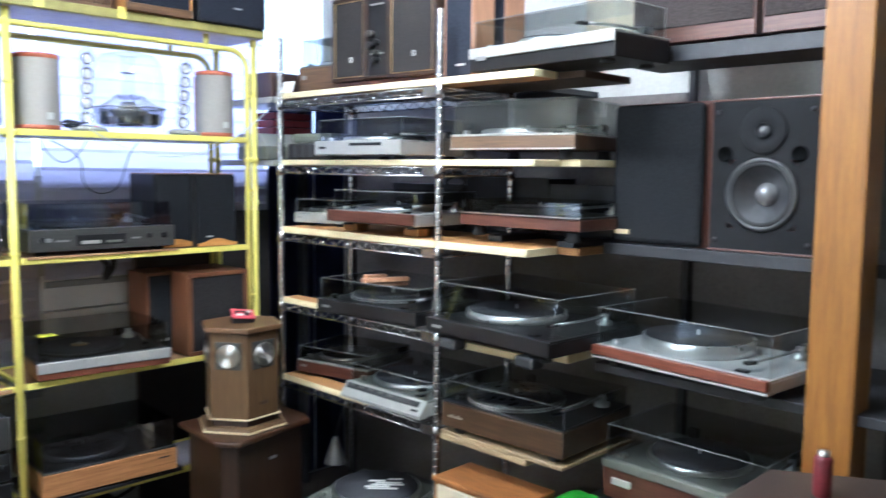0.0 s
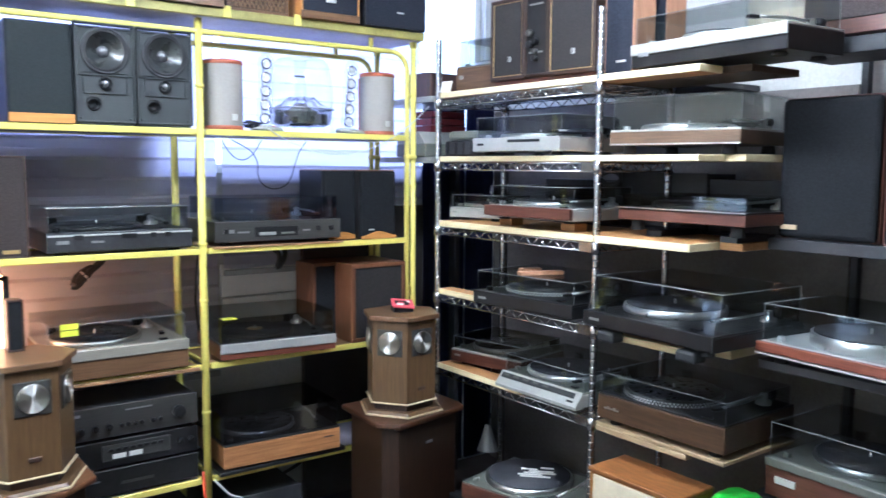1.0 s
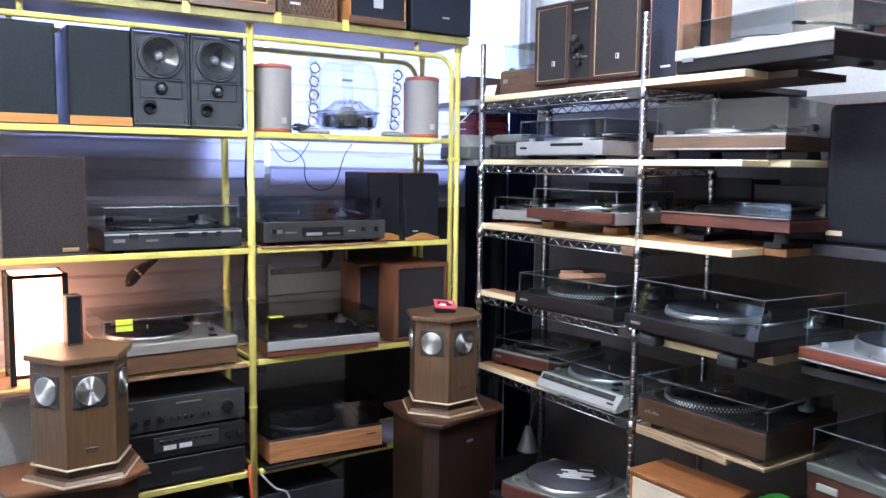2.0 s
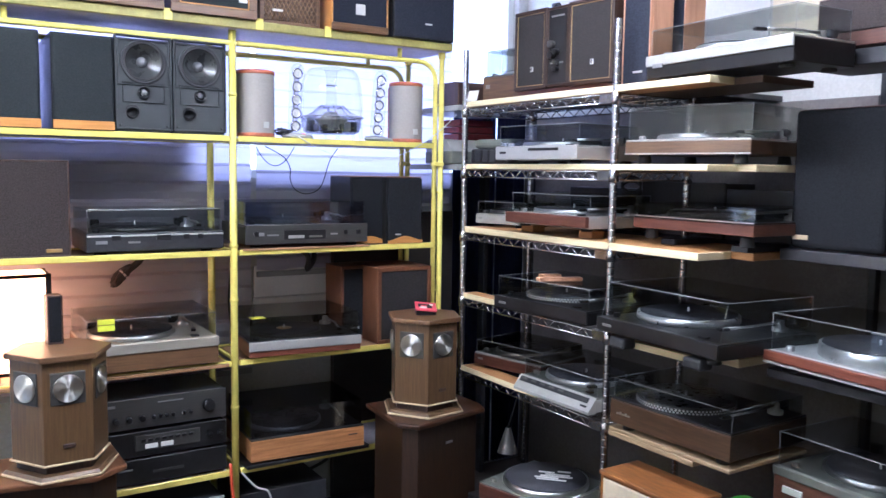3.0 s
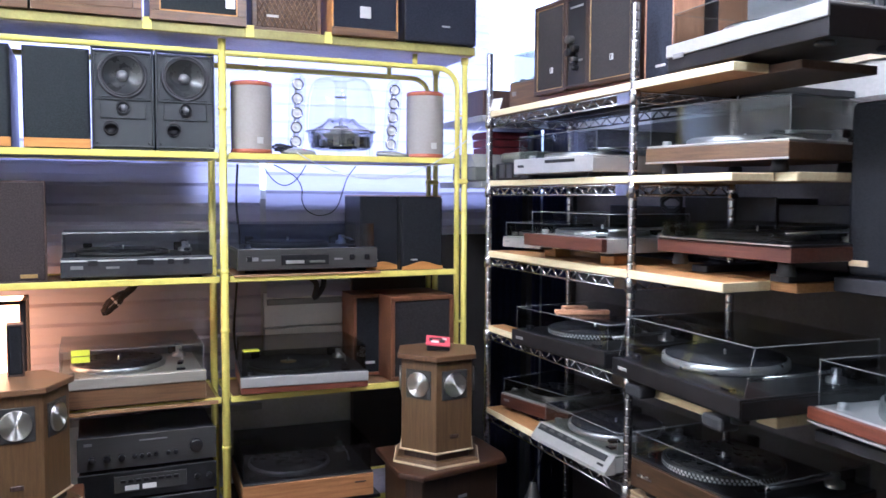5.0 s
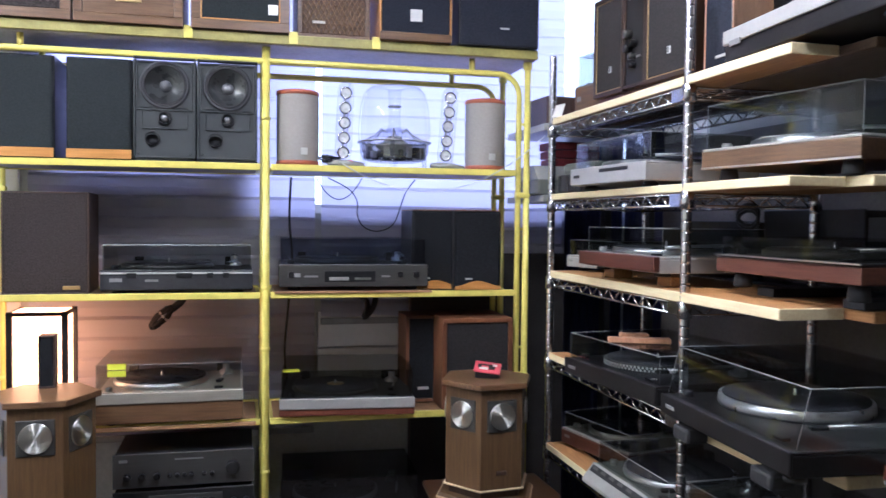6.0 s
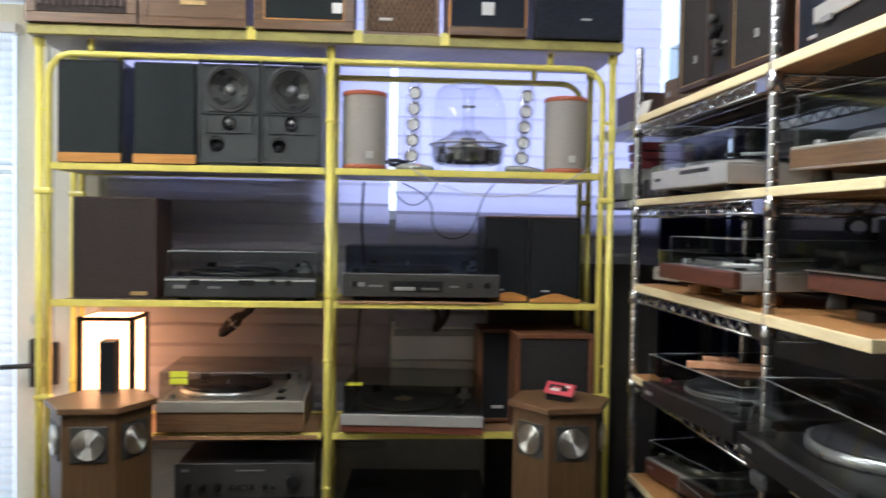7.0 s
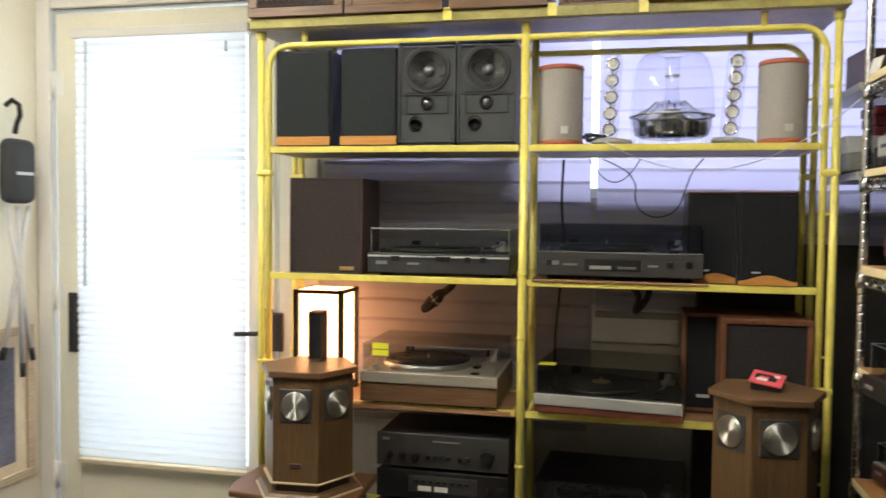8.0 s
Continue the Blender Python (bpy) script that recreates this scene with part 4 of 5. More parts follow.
for x, w2 in ((-0.145, 0.045), (0.105, 0.03)):
    part("print", box(x - w2 / 2, x + w2 / 2, -0.0075, -0.0055, 0.045, 0.051), PRINT, tt4, "unreadable print")
tagged(part("base_board", box(0.03, 0.56, -0.006, 0.29, S2 + 0.0005, S2 + 0.008, 0.001, 1), SHELFWOOD, None), "thin dark board under the turntable", "board")


def wave_speaker(m):
    t = speaker("black speaker with a wavy beech foot", m, 0.168, 0.20, 0.275, BLACK, GRILLEFINE, 0.002, 0, proud=0.012, group="wavy foot speakers")
    wave = bmesh.new()
    lo, hi = [], []
    for i in range(17):
        x = -0.083 + 0.166 * i / 16
        z = 0.022 + 0.009 * math.sin((i / 16 - 0.25) * 2 * math.pi)
        lo.append([wave.verts.new((x, y, 0.001)) for y in (-0.0165, -0.0125)])
        hi.append([wave.verts.new((x, y, z)) for y in (-0.0165, -0.0125)])
    for i in range(16):
        wave.faces.new((lo[i][0], lo[i + 1][0], hi[i + 1][0], hi[i][0]))
        wave.faces.new((hi[i][0], hi[i + 1][0], hi[i + 1][1], hi[i][1]))
    part("foot_strip", wave, ORANGEWOOD, t, "wavy beech strip")
    part("top_edge", box(-0.084, 0.084, -0.001, 0.2, 0.2755, 0.2785, 0.001, 1), TEAK, t)
    part("badge", box(-0.045, -0.02, -0.0145, -0.0115, 0.036, 0.041), LETTER, t)
    return t


wv = wave_speaker(pose(0.726, 0.014, S2 + 0.007))
copy_thing(wv, pose(0.585, 0.06, S2 + 0.007))

# third shelf
lamp = thing("lantern", "lit paper lantern with a black wooden frame", "lamp", pose(-0.705, 0.15, S3 + 0.001, 0, 0, 0))
hw, hh = 0.081, 0.362
for sx in (-1, 1):
    for sy in (-1, 1):
        part("post", box(sx * hw - 0.009, sx * hw + 0.009, sy * 0.078 - 0.009, sy * 0.078 + 0.009, 0, hh, 0.002, 1), BLACK, lamp)
for z in (0.02, hh - 0.014):
    for sy in (-1, 1):
        part("rail", box(-hw + 0.007, hw - 0.007, sy * 0.078 - 0.006, sy * 0.078 + 0.006, z, z + 0.012, 0.001, 1), BLACK, lamp)
    for sx in (-1, 1):
        part("rail", box(sx * hw - 0.006, sx * hw + 0.006, -0.071, 0.071, z, z + 0.012, 0.001, 1), BLACK, lamp)
part("paper_shade", box(-hw + 0.004, hw - 0.004, -0.072, 0.072, 0.03, hh - 0.002, 0.001, 1), LANTERN, lamp, "glowing rice paper")

tt2 = turntable("silver topped turntable with walnut plinth and clear cover", pose(-0.298, -0.018, S3 + 0.001), 0.455, 0.36, 0.098, 0.085, WALNUTX, CHAMPAGNE, CHAMPAGNE, 0.36, LID, STEEL, VINYL, platter_r=0.152, badge=None)
part("mark", box(-0.205, -0.165, 0.006, 0.012, 0.110, 0.1112), DARKWOOD, tt2, "unreadable maker's mark")
tt3 = turntable("low silver and red-wood turntable under a smoked cover", pose(0.268, -0.040, S3 + 0.007, 0, 0, -6), 0.448, 0.35, 0.058, 0.090, RUSTWOOD, BLACKM, SILVER, 0.60, SMOKE, CHARCOAL, MATRUB, feet=0.006, edge=False, badge=None, rim_z=0.010)
part("hub", lathe([(0.030, 0), (0.030, 0.002), (0.012, 0.003), (0, 0.003)], 24, pose(-0.040, 0.182, 0.078)), GOLD, tt3, "brass-coloured hub ring")
note = thing("sticky_note", "two fluorescent yellow sticky notes on the turntable cover", "note", pose(-0.485, -0.0105, 0.945))
for z in (0, 0.022):
    part("sheet", box(-0.0, 0.055, -0.003, -0.0015, z, z + 0.019), NOTE, note)
tagged(part("sticky_note", box(0.058, 0.112, -0.016, 0.03, 0.9425, 0.9440), NOTE, None), "fluorescent yellow sticky note on the smoked cover", "note")
speaker("walnut framed speaker with a black cloth front", pose(0.730, 0.012, S3 + 0.007), 0.256, 0.25, 0.318, REDWALNUT, GRILLEWARM, 0.016, 0.006)
speaker("walnut speaker set back on the shelf", pose(0.585, 0.15, S3 + 0.007), 0.17, 0.15, 0.315, REDWALNUT, GRILLEFINE, 0.012, 0.004, LETTER, (-0.02, 0.05), (0.04, 0.01))
bundle = tube([(-0.315 - 0.034 * (1 - math.cos(a * 0.5)) + 0.005 * math.sin(a * 1.1), 0.27 + 0.016 * math.sin(a * 0.21), 1.128 - 0.030 * (1 - math.cos(a * 0.5)) + 0.016 * math.sin(a * 0.5) + 0.006 * math.sin(a * 0.31))
               for a in range(110)], 0.005, 6)
cb = tagged(part("folded_lead", bundle, WIRE, None), "folded black power lead tied with a white band", "cable")
part("tie", lathe([(0.021, 0), (0.022, 0.004), (0.021, 0.008)], 14, pose(-0.345, 0.27, 1.100, 0, 50, 0)), WIREW, cb)
part("plug_end", tube([(-0.315, 0.27, 1.125), (-0.285, 0.27, 1.15), (-0.262, 0.275, 1.185)], 0.013, 8), WIRE, cb)
cable("dark lead bunched under the shelf", flowing([(0.33, 0.2, 1.185), (0.36, 0.16, 1.15), (0.35, 0.15, 1.10), (0.385, 0.16, 1.14), (0.40, 0.2, 1.185)]), 0.011, WIRE)

# fourth shelf: amplifiers and a wooden turntable
amp = component("charcoal amplifier with a row of small black knobs", pose(-0.255, 0.02, 0.570, 0, 0, 0), 0.44, 0.27, 0.118)
for x in (-0.175, -0.13, -0.085):
    knob(amp, x, -0.008, 0.045, 0.011)
for x in (-0.045, -0.022, 0.0, 0.022, 0.062, 0.086):
    knob(amp, x, -0.008, 0.045, 0.007, 0.012)
knob(amp, 0.152, -0.008, 0.062, 0.022, 0.02)
part("print", box(-0.03, 0.06, -0.0095, -0.0075, 0.094, 0.098), PRINT, amp, "unreadable print")
part("print", box(-0.20, -0.175, -0.0095, -0.0075, 0.092, 0.101), PRINT, amp, "unreadable maker's mark")
deck = component("black cassette deck with two white meter windows", pose(-0.255, 0.02, 0.466), 0.44, 0.27, 0.10, BLACK, BLACK, "cassette deck", "cassette_deck")
part("meter_bay", box(-0.11, 0.12, -0.011, -0.0075, 0.030, 0.085, 0.001, 1), CHARCOAL, deck)
for x in (-0.055, 0.0):
    part("meter", box(x - 0.022, x + 0.022, -0.013, -0.0105, 0.036, 0.052), PAPER, deck, "white meter window")
for k in range(8):
    part("key", box(-0.09 + k * 0.024, -0.074 + k * 0.024, -0.016, -0.0105, 0.062, 0.072, 0.001, 1), BLACK, deck)
for x in (0.155, 0.195):
    knob(deck, x, -0.008, 0.055, 0.010)
big = component("black power amplifier with faint lettering", pose(-0.255, 0.02, S4 + 0.007), 0.44, 0.27, 0.098, BLACK, BLACK)
part("print", box(-0.17, -0.12, -0.0095, -0.0075, 0.06, 0.066), PRINT, big, "unreadable maker's mark")
part("print", box(-0.05, 0.06, -0.0095, -0.0075, 0.04, 0.05), CHARCOAL, big, "unreadable print")
tt5 = turntable("teak turntable under a dark smoked cover", pose(0.282, -0.035, S4 + 0.022, 0, 0, -3), 0.47, 0.36, 0.088, 0.10, TEAK, BLACK, None, 0.5, SMOKEDARK, STEEL, VINYL, feet=0.006, badge=None, edge=False)
part("badge", box(0.165, 0.205, -0.0025, 0.001, 0.058, 0.063), DARKWOOD, tt5, "unreadable maker's mark")
tagged(part("black_board", box(0.03, 0.55, -0.03, 0.29, S4 + 0.0065, S4 + 0.021, 0.002, 1), BLACK, None), "black board under the teak turntable", "board")
component("black receiver on the floor-level shelf under the rack", pose(0.20, 0.03, 0.05), 0.36, 0.30, 0.20, BLACKM, BLACK, "receiver", "receiver")
rec = component("grey silver fronted receiver at the foot of the rack", pose(-0.26, 0.02, 0.05), 0.43, 0.30, 0.22, GREYP, BLACKM, "receiver", "receiver")
cable("orange lead hanging at the rack's post", flowing([(-0.03, -0.02, 0.40), (-0.028, -0.03, 0.30), (-0.015, -0.03, 0.2), (-0.03, -0.03, 0.08)]), 0.006, WIRER)
cable("white lead looped at the rack's post", flowing([(0.01, -0.025, 0.36), (0.06, -0.04, 0.30), (0.11, -0.04, 0.27), (0.12, -0.04, 0.20), (0.08, -0.04, 0.12), (0.0, -0.03, 0.10)]), 0.004, WIREW)
cable("black lead curving down behind the turntable", flowing([(0.52, 0.2, 0.42), (0.53, 0.22, 0.34), (0.48, 0.22, 0.26), (0.38, 0.2, 0.23)]), 0.007, WIRE)


# ---------------------------------------------------------------- six-sided speakers on their cabinets
def hex_speaker(m, label):
    """Six-sided walnut tower with a round driver on each side; a face looks along -y."""
    t = thing("hexagonal_speaker", label, "speaker", m, "six-sided speakers")
    ap = 0.122
    R = ap / math.cos(radians(30))
    part("body", prism(6, R, 0.045, 0.362, 0, 0.002), WALNUT, t)
    part("top", prism(6, R + 0.016, 0.362, 0.380, 0, 0.003), WALNUTX, t)
    part("plinth", prism(6, R - 0.012, 0.018, 0.045, 0), DARKWOOD, t, "dark recessed plinth")
    part("upper_moulding", prism(6, R + 0.008, 0.043, 0.0485, 0, 0.002), PALEEDGE, t, "pale moulding")
    part("base_moulding", prism(6, R + 0.029, 0.0076, 0.018, 0, 0.002, R + 0.018), WALNUT, t)
    part("base_edge", prism(6, R + 0.032, 0.0, 0.0075, 0, 0.002), PALEEDGE, t, "pale edge band")
    for k in range(6):
        rot = Matrix.Rotation(radians(60 * k), 4, "Z")
        plate = box(-0.050, 0.050, -ap - 0.004, -ap + 0.001, 0.228, 0.328, 0.002, 1)
        bmesh.ops.transform(plate, matrix=rot, verts=plate.verts)
        p = part("driver_plate", plate, CHARCOAL, t, "dark square plate")
        dv = part("driver", lathe([(0.0425, 0.0), (0.0425, 0.004), (0.041, 0.0052), (0.0395, 0.0052), (0.01, 0.0062), (0, 0.0062)], 48), DISC, p, "spun aluminium cone")
        dv.matrix_local = rot @ pose(0, -ap - 0.004, 0.278) @ FRONT
    mark = box(-0.018, 0.018, -ap - 0.003, -ap + 0.001, 0.092, 0.106, 0.002, 1)
    part("badge", mark, DARKWOOD, t)
    return t


def radial_metal():
    m = mat("spun_aluminium", (0.72, 0.71, 0.66), 0.46, 1.0, vary=0.06, scale=30, bump=0.0)
    n, l = m.node_tree.nodes, m.node_tree.links
    b = n["Principled BSDF"]
    b.inputs["Anisotropic"].default_value, b.inputs["Anisotropic Rotation"].default_value = 1.0, 0.25
    tan = n.new("ShaderNodeTangent")
    tan.direction_type, tan.axis = "RADIAL", "Z"
    l.new(tan.outputs[0], b.inputs["Tangent"])
    return m


DISC = radial_metal()
HB = 0.541
hexR = hex_speaker(pose(0.700, -0.206, HB + 0.0205, 0, 0, 6.5), "six-sided walnut speaker with round aluminium drivers")
hexL = hex_speaker(pose(-0.630, -0.198, HB + 0.0205, 0, 0, 3.2), "six-sided walnut speaker with round aluminium drivers")


def outline_prism(corners, z0, z1, inset=0.0, bevel=0.0):
    """An upright prism over a plan outline that runs anticlockwise, drawn in by inset."""
    one = bmesh.new()
    n = len(corners)
    pts = []
    for i in range(n):
        p, c, q = (Vector(corners[k % n]) for k in (i - 1, i, i + 1))
        a, b = (c - p).normalized(), (q - c).normalized()
        na, nb = Vector((-a.y, a.x)), Vector((-b.y, b.x))
        pts.append(c + (na + nb) * (inset / (1 + na.dot(nb))))
    lo, hi = ([one.verts.new((v.x, v.y, z)) for v in pts] for z in (z0, z1))
    one.faces.new(lo[::-1])
    one.faces.new(hi)
    for i in range(n):
        one.faces.new((lo[i], lo[(i + 1) % n], hi[(i + 1) % n], hi[i]))
    if bevel:
        bmesh.ops.bevel(one, geom=one.edges[:], offset=bevel, segments=2, affect="EDGES", profile=0.5)
    return one


WORNTOP = mat("worn_walnut_top", (0.060, 0.025, 0.010), 0.38, scale=5, stretch=GRAIN, second=(0.030, 0.013, 0.006))

# lighter copy of the walnut top, with the lantern's light in its colour
LIGHTTOP = mat("lantern_lit_walnut_top", (0.15, 0.066, 0.026), 0.36, scale=5, stretch=GRAIN, second=(0.085, 0.036, 0.015))


def cut_corner_cabinet(m, label, corners, plate, top):
    """A speaker cabinet of square plan with its front corners cut off."""
    t = thing("corner_cut_cabinet", label, "cabinet", m, "cut-corner cabinets")
    part("body", outline_prism(corners, 0, HB - 0.026, 0.030, 0.004), DARKWALNUT, t)
    part("neck", outline_prism(corners, HB - 0.0255, HB - 0.0205, 0.022), DARKWALNUT, t)
    part("top", outline_prism(corners, HB - 0.020, HB, 0.0, 0.006), top, t)
    (x, y), rz = plate
    part("nameplate", box(-0.018, 0.018, -0.0025, 0.0005, HB - 0.115, HB - 0.105, turn=pose(x, y, 0, 0, 0, rz)), PRINT, t, "small dull nameplate")
    return t


cut_corner_cabinet(pose(0.70, -0.21, 0.02), "dark walnut cut-corner cabinet standing before the rack",
                   [(-0.175, 0.170), (-0.193, -0.125), (-0.135, -0.200), (0.215, -0.125), (0.235, -0.060), (0.230, 0.170)], ((0.04, -0.131), 12), WORNTOP)
cut_corner_cabinet(pose(-0.66, -0.20, 0.02), "dark walnut cut-corner cabinet with a reddish top coloured as lantern-lit",
                   [(-0.206, 0.165), (-0.215, -0.020), (-0.190, -0.102), (0.107, -0.152), (0.210, -0.080), (0.205, 0.165)], ((-0.05, -0.094), -9.6), LIGHTTOP)
speaker("tiny dark wooden speaker standing on the six-sided speaker", pose(-0.632, -0.135, HB + 0.4015, 0, 0, 4), 0.046, 0.05, 0.155, DARKWOOD, GRILLEFINE, 0.005, 0.003)
card = thing("red_cassette_box", "small red printed box lying open on the speaker", "box", pose(0.700, -0.215, HB + 0.4015, 0, 0, -22))
part("tray", box(-0.040, 0.040, -0.026, 0.030, 0, 0.020, 0.004), BLACK, card)
lean = pose(0, -0.004, 0.028, 24, 6, 0)
part("cover", box(-0.043, 0.043, -0.030, 0.030, 0, 0.006, 0.002, 1, turn=lean), RED, card, "red printed cover")
for x, y, w, h, c in ((-0.012, -0.010, 0.014, 0.007, PAPER), (0.014, -0.004, 0.010, 0.009, BLACK), (-0.004, 0.010, 0.022, 0.004, BLACK), (0.022, 0.012, 0.008, 0.006, PAPER), (-0.026, 0.002, 0.006, 0.010, BLACK)):
    part("print", box(x - w, x + w, y - h, y + h, 0.0055, 0.0068, 0.0005, 1, turn=lean), c, card, "plain patch of print")

# ---------------------------------------------------------------- the chrome wire rack
FX, BX, Y0, Y1 = 0.962, 1.318, -0.085, -0.972
chrome = thing("wire_shelving", "chrome wire shelving unit with notched posts", "shelving")
notch = [(0.0105, 0.0)]
z = 0.0
while z < 2.0:
    notch += [(0.0127, z + 0.002), (0.0127, z + 0.0032), (0.0127, z + 0.0205), (0.0127, z + 0.0222), (0.0117, z + 0.0232), (0.0117, z + 0.0252)]
    z += 0.0255
notch += [(0.0127, 2.008), (0.009, 2.014), (0, 2.014)]
for x in (FX, BX):
    for y in (Y0, Y1):
        part("post", lathe(notch, 14, pose(x, y, 0)), CHROME, chrome)
LEVELS = (1.772, 1.517, 1.252, 0.972, 0.660)


def truss(a, b, bm, drop=0.028, pitch=0.036):
    a, b = Vector(a), Vector(b)
    tube([a, b], 0.0035, 6, bm)
    low = Vector((0, 0, -drop))
    tube([a + low, b + low], 0.0035, 6, bm)
    n = max(2, int((b - a).length / pitch))
    pts = []
    for i in range(n + 1):
        pts.append(a.lerp(b, i / n) + (low if i % 2 else Vector()))
    for p, q in zip(pts, pts[1:]):
        tube([p, q], 0.0026, 5, bm)
    return bm


for z in LEVELS:
    bm = truss((FX, Y0 - 0.015, z), (FX, Y1 + 0.015, z), bmesh.new())
    truss((BX, Y0 - 0.015, z), (BX, Y1 + 0.015, z), bm)
    truss((FX + 0.015, Y0, z), (BX - 0.015, Y0, z), bm)
    truss((FX + 0.015, Y1, z), (BX - 0.015, Y1, z), bm)
    sh = part("wire_shelf", bm, CHROME, chrome)
    wire = part("wire", tube([(FX, Y0, 0.003), (BX, Y0, 0.003)], 0.002, 5), CHROME, sh)
    wire.location = (0, (Y1 - Y0) / 34, z)
    for i in range(2, 34):
        more = wire.copy()
        scene.collection.objects.link(more)
        more.location = (0, (Y1 - Y0) * i / 34, z)
    for f in (0.33, 0.66):
        x = FX + (BX - FX) * f
        part("cross_wire", tube([(x, Y0, z - 0.002), (x, Y1, z - 0.002)], 0.003, 6), CHROME, sh)
    for x in (FX, BX):
        for y in (Y0, Y1):
            part("collar", lathe([(0.0135, -0.036), (0.0175, -0.034), (0.0165, 0.006), (0.0135, 0.008)], 14, pose(x, y, z)), CHROME, sh)
    part("end_plate", box(FX - 0.005, FX - 0.001, Y1 + 0.016, Y1 + 0.075, z - 0.03, z + 0.003, 0.001, 1), CHROME, sh)


def board(label, x0, x1, y0, y1, z0, z1, material=PLY, rz=0, name="wooden_board"):
    bm = box(x0, x1, y0, y1, z0, z1, 0.002, 1)
    bm.normal_update()
    # top and bottom faces get the second, darker orange pine colour
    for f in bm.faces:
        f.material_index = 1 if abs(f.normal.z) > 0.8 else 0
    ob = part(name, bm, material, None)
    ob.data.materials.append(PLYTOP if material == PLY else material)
    return tagged(ob, label, "board")


T = [z + 0.005 for z in LEVELS]
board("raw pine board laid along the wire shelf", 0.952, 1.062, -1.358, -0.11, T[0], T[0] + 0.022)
board("dark brown board lying behind it on the wire shelf", 1.066, 1.31, -1.45, -0.11, T[0], T[0] + 0.021, BROWNBOARD)
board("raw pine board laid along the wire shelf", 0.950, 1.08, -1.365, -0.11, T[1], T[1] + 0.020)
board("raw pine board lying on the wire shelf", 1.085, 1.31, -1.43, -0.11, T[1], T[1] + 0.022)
board("pine plank laid along the wire shelf", 0.950, 1.10, -1.345, -0.11, T[2], T[2] + 0.024)
board("pine plank laid along the wire shelf", 1.105, 1.31, -1.42, -0.11, T[2], T[2] + 0.024, PLYTOP)
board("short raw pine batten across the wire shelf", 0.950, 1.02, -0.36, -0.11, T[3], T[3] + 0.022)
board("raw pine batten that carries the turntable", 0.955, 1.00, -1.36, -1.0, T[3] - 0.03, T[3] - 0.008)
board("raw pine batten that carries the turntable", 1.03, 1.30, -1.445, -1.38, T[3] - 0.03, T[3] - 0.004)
board("pine plank laid along the wire shelf", 0.945, 1.03, -0.62, -0.11, T[4], T[4] + 0.022)
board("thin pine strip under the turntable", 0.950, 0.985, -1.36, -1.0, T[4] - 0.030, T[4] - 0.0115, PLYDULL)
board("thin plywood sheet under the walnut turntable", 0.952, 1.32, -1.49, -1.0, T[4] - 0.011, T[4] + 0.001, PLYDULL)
B = [T[0] + 0.022, T[1] + 0.022, T[2] + 0.024, T[3] + 0.022, T[4] + 0.022]


def east(x, y, z, rz=0):
    """The pose of a thing that faces the aisle (-x), its front middle at x, y."""
    return pose(x, y, z, 0, 0, -90 + rz)


# top level
turntable("old brown turntable with a clear cover by the window", east(1.05, -0.262, B[0] + 0.001, 8), 0.30, 0.28, 0.095, 0.10, OLIVEWALNUT, SLATE, None, 0.5, LID, STEEL, MATRUB, platter_r=0.11)
tagged(part("price_tag", box(-0.028, 0.028, -0.0015, 0.0015, 0, 0.045, turn=pose(0.958, -0.135, B[0] + 0.002, -18, 0, -80)), PAPER, None), "small white price tag leaning on the board", "tag")
radio = thing("stereo_console", "walnut stereo set with two cloth speaker fronts and a knob panel", "stereo", east(0.995, -0.66, B[0] + 0.001, 4))
part("cabinet", box(-0.25, 0.25, 0.0, 0.24, 0.02, 0.312, 0.004), DARKWALNUT, radio)
part("foot_rail", box(-0.245, 0.245, 0.004, 0.235, 0, 0.02, 0.002, 1), REDWOOD, radio)
for x0, x1 in ((-0.25, -0.075), (0.035, 0.25)):
    f = part("speaker_frame", frame_ring(x0, x1, 0.02, 0.312, -0.014, 0.0, 0.014), DARKWALNUT, radio)
    part("grille", box(x0 + 0.014, x1 - 0.014, -0.010, -0.0005, 0.034, 0.298, 0.002, 1), GRILLEWARM, f, "black cloth")
    part("trim", frame_ring(x0 + 0.014, x1 - 0.014, 0.034, 0.298, -0.012, -0.009, 0.0025, 0.0008), GOLD, f)
    xb = (x0 + x1) / 2 + 0.01
    part("badge", box(xb - 0.007, xb + 0.007, -0.0125, -0.009, 0.086, 0.104), LETTER, f)
    part("badge_slash", box(xb - 0.003, xb + 0.001, -0.0135, -0.012, 0.088, 0.102), BLACK, f)
panel = part("control_panel", box(-0.075, 0.035, -0.008, -0.0005, 0.03, 0.302, 0.001, 1), BLACK, radio, "black glossy control panel")
part("panel_trim", frame_ring(-0.075, 0.035, 0.026, 0.306, -0.012, -0.008, 0.008, 0.001), DARKWALNUT, panel)
for k, (x, z, r) in enumerate(((-0.045, 0.175, 0.013), (-0.02, 0.145, 0.011), (-0.045, 0.135, 0.013), (-0.02, 0.110, 0.009), (-0.02, 0.085, 0.009))):
    knob(panel, x, -0.008, z, r, 0.02, CHARCOAL if k in (0, 3) else BLACK)
for z in (0.105, 0.272):
    part("print", box(-0.055, 0.01, -0.0095, -0.0075, z, z + 0.006), PRINT, panel, "unreadable print")
tagged(part("adapter_lead", tube([(1.06, -0.57, B[0] + 0.322), (1.03, -0.56, B[0] + 0.330), (1.02, -0.60, B[0] + 0.324)], 0.009, 8), WIRE, None), "black lead lying on the stereo set", "cable")
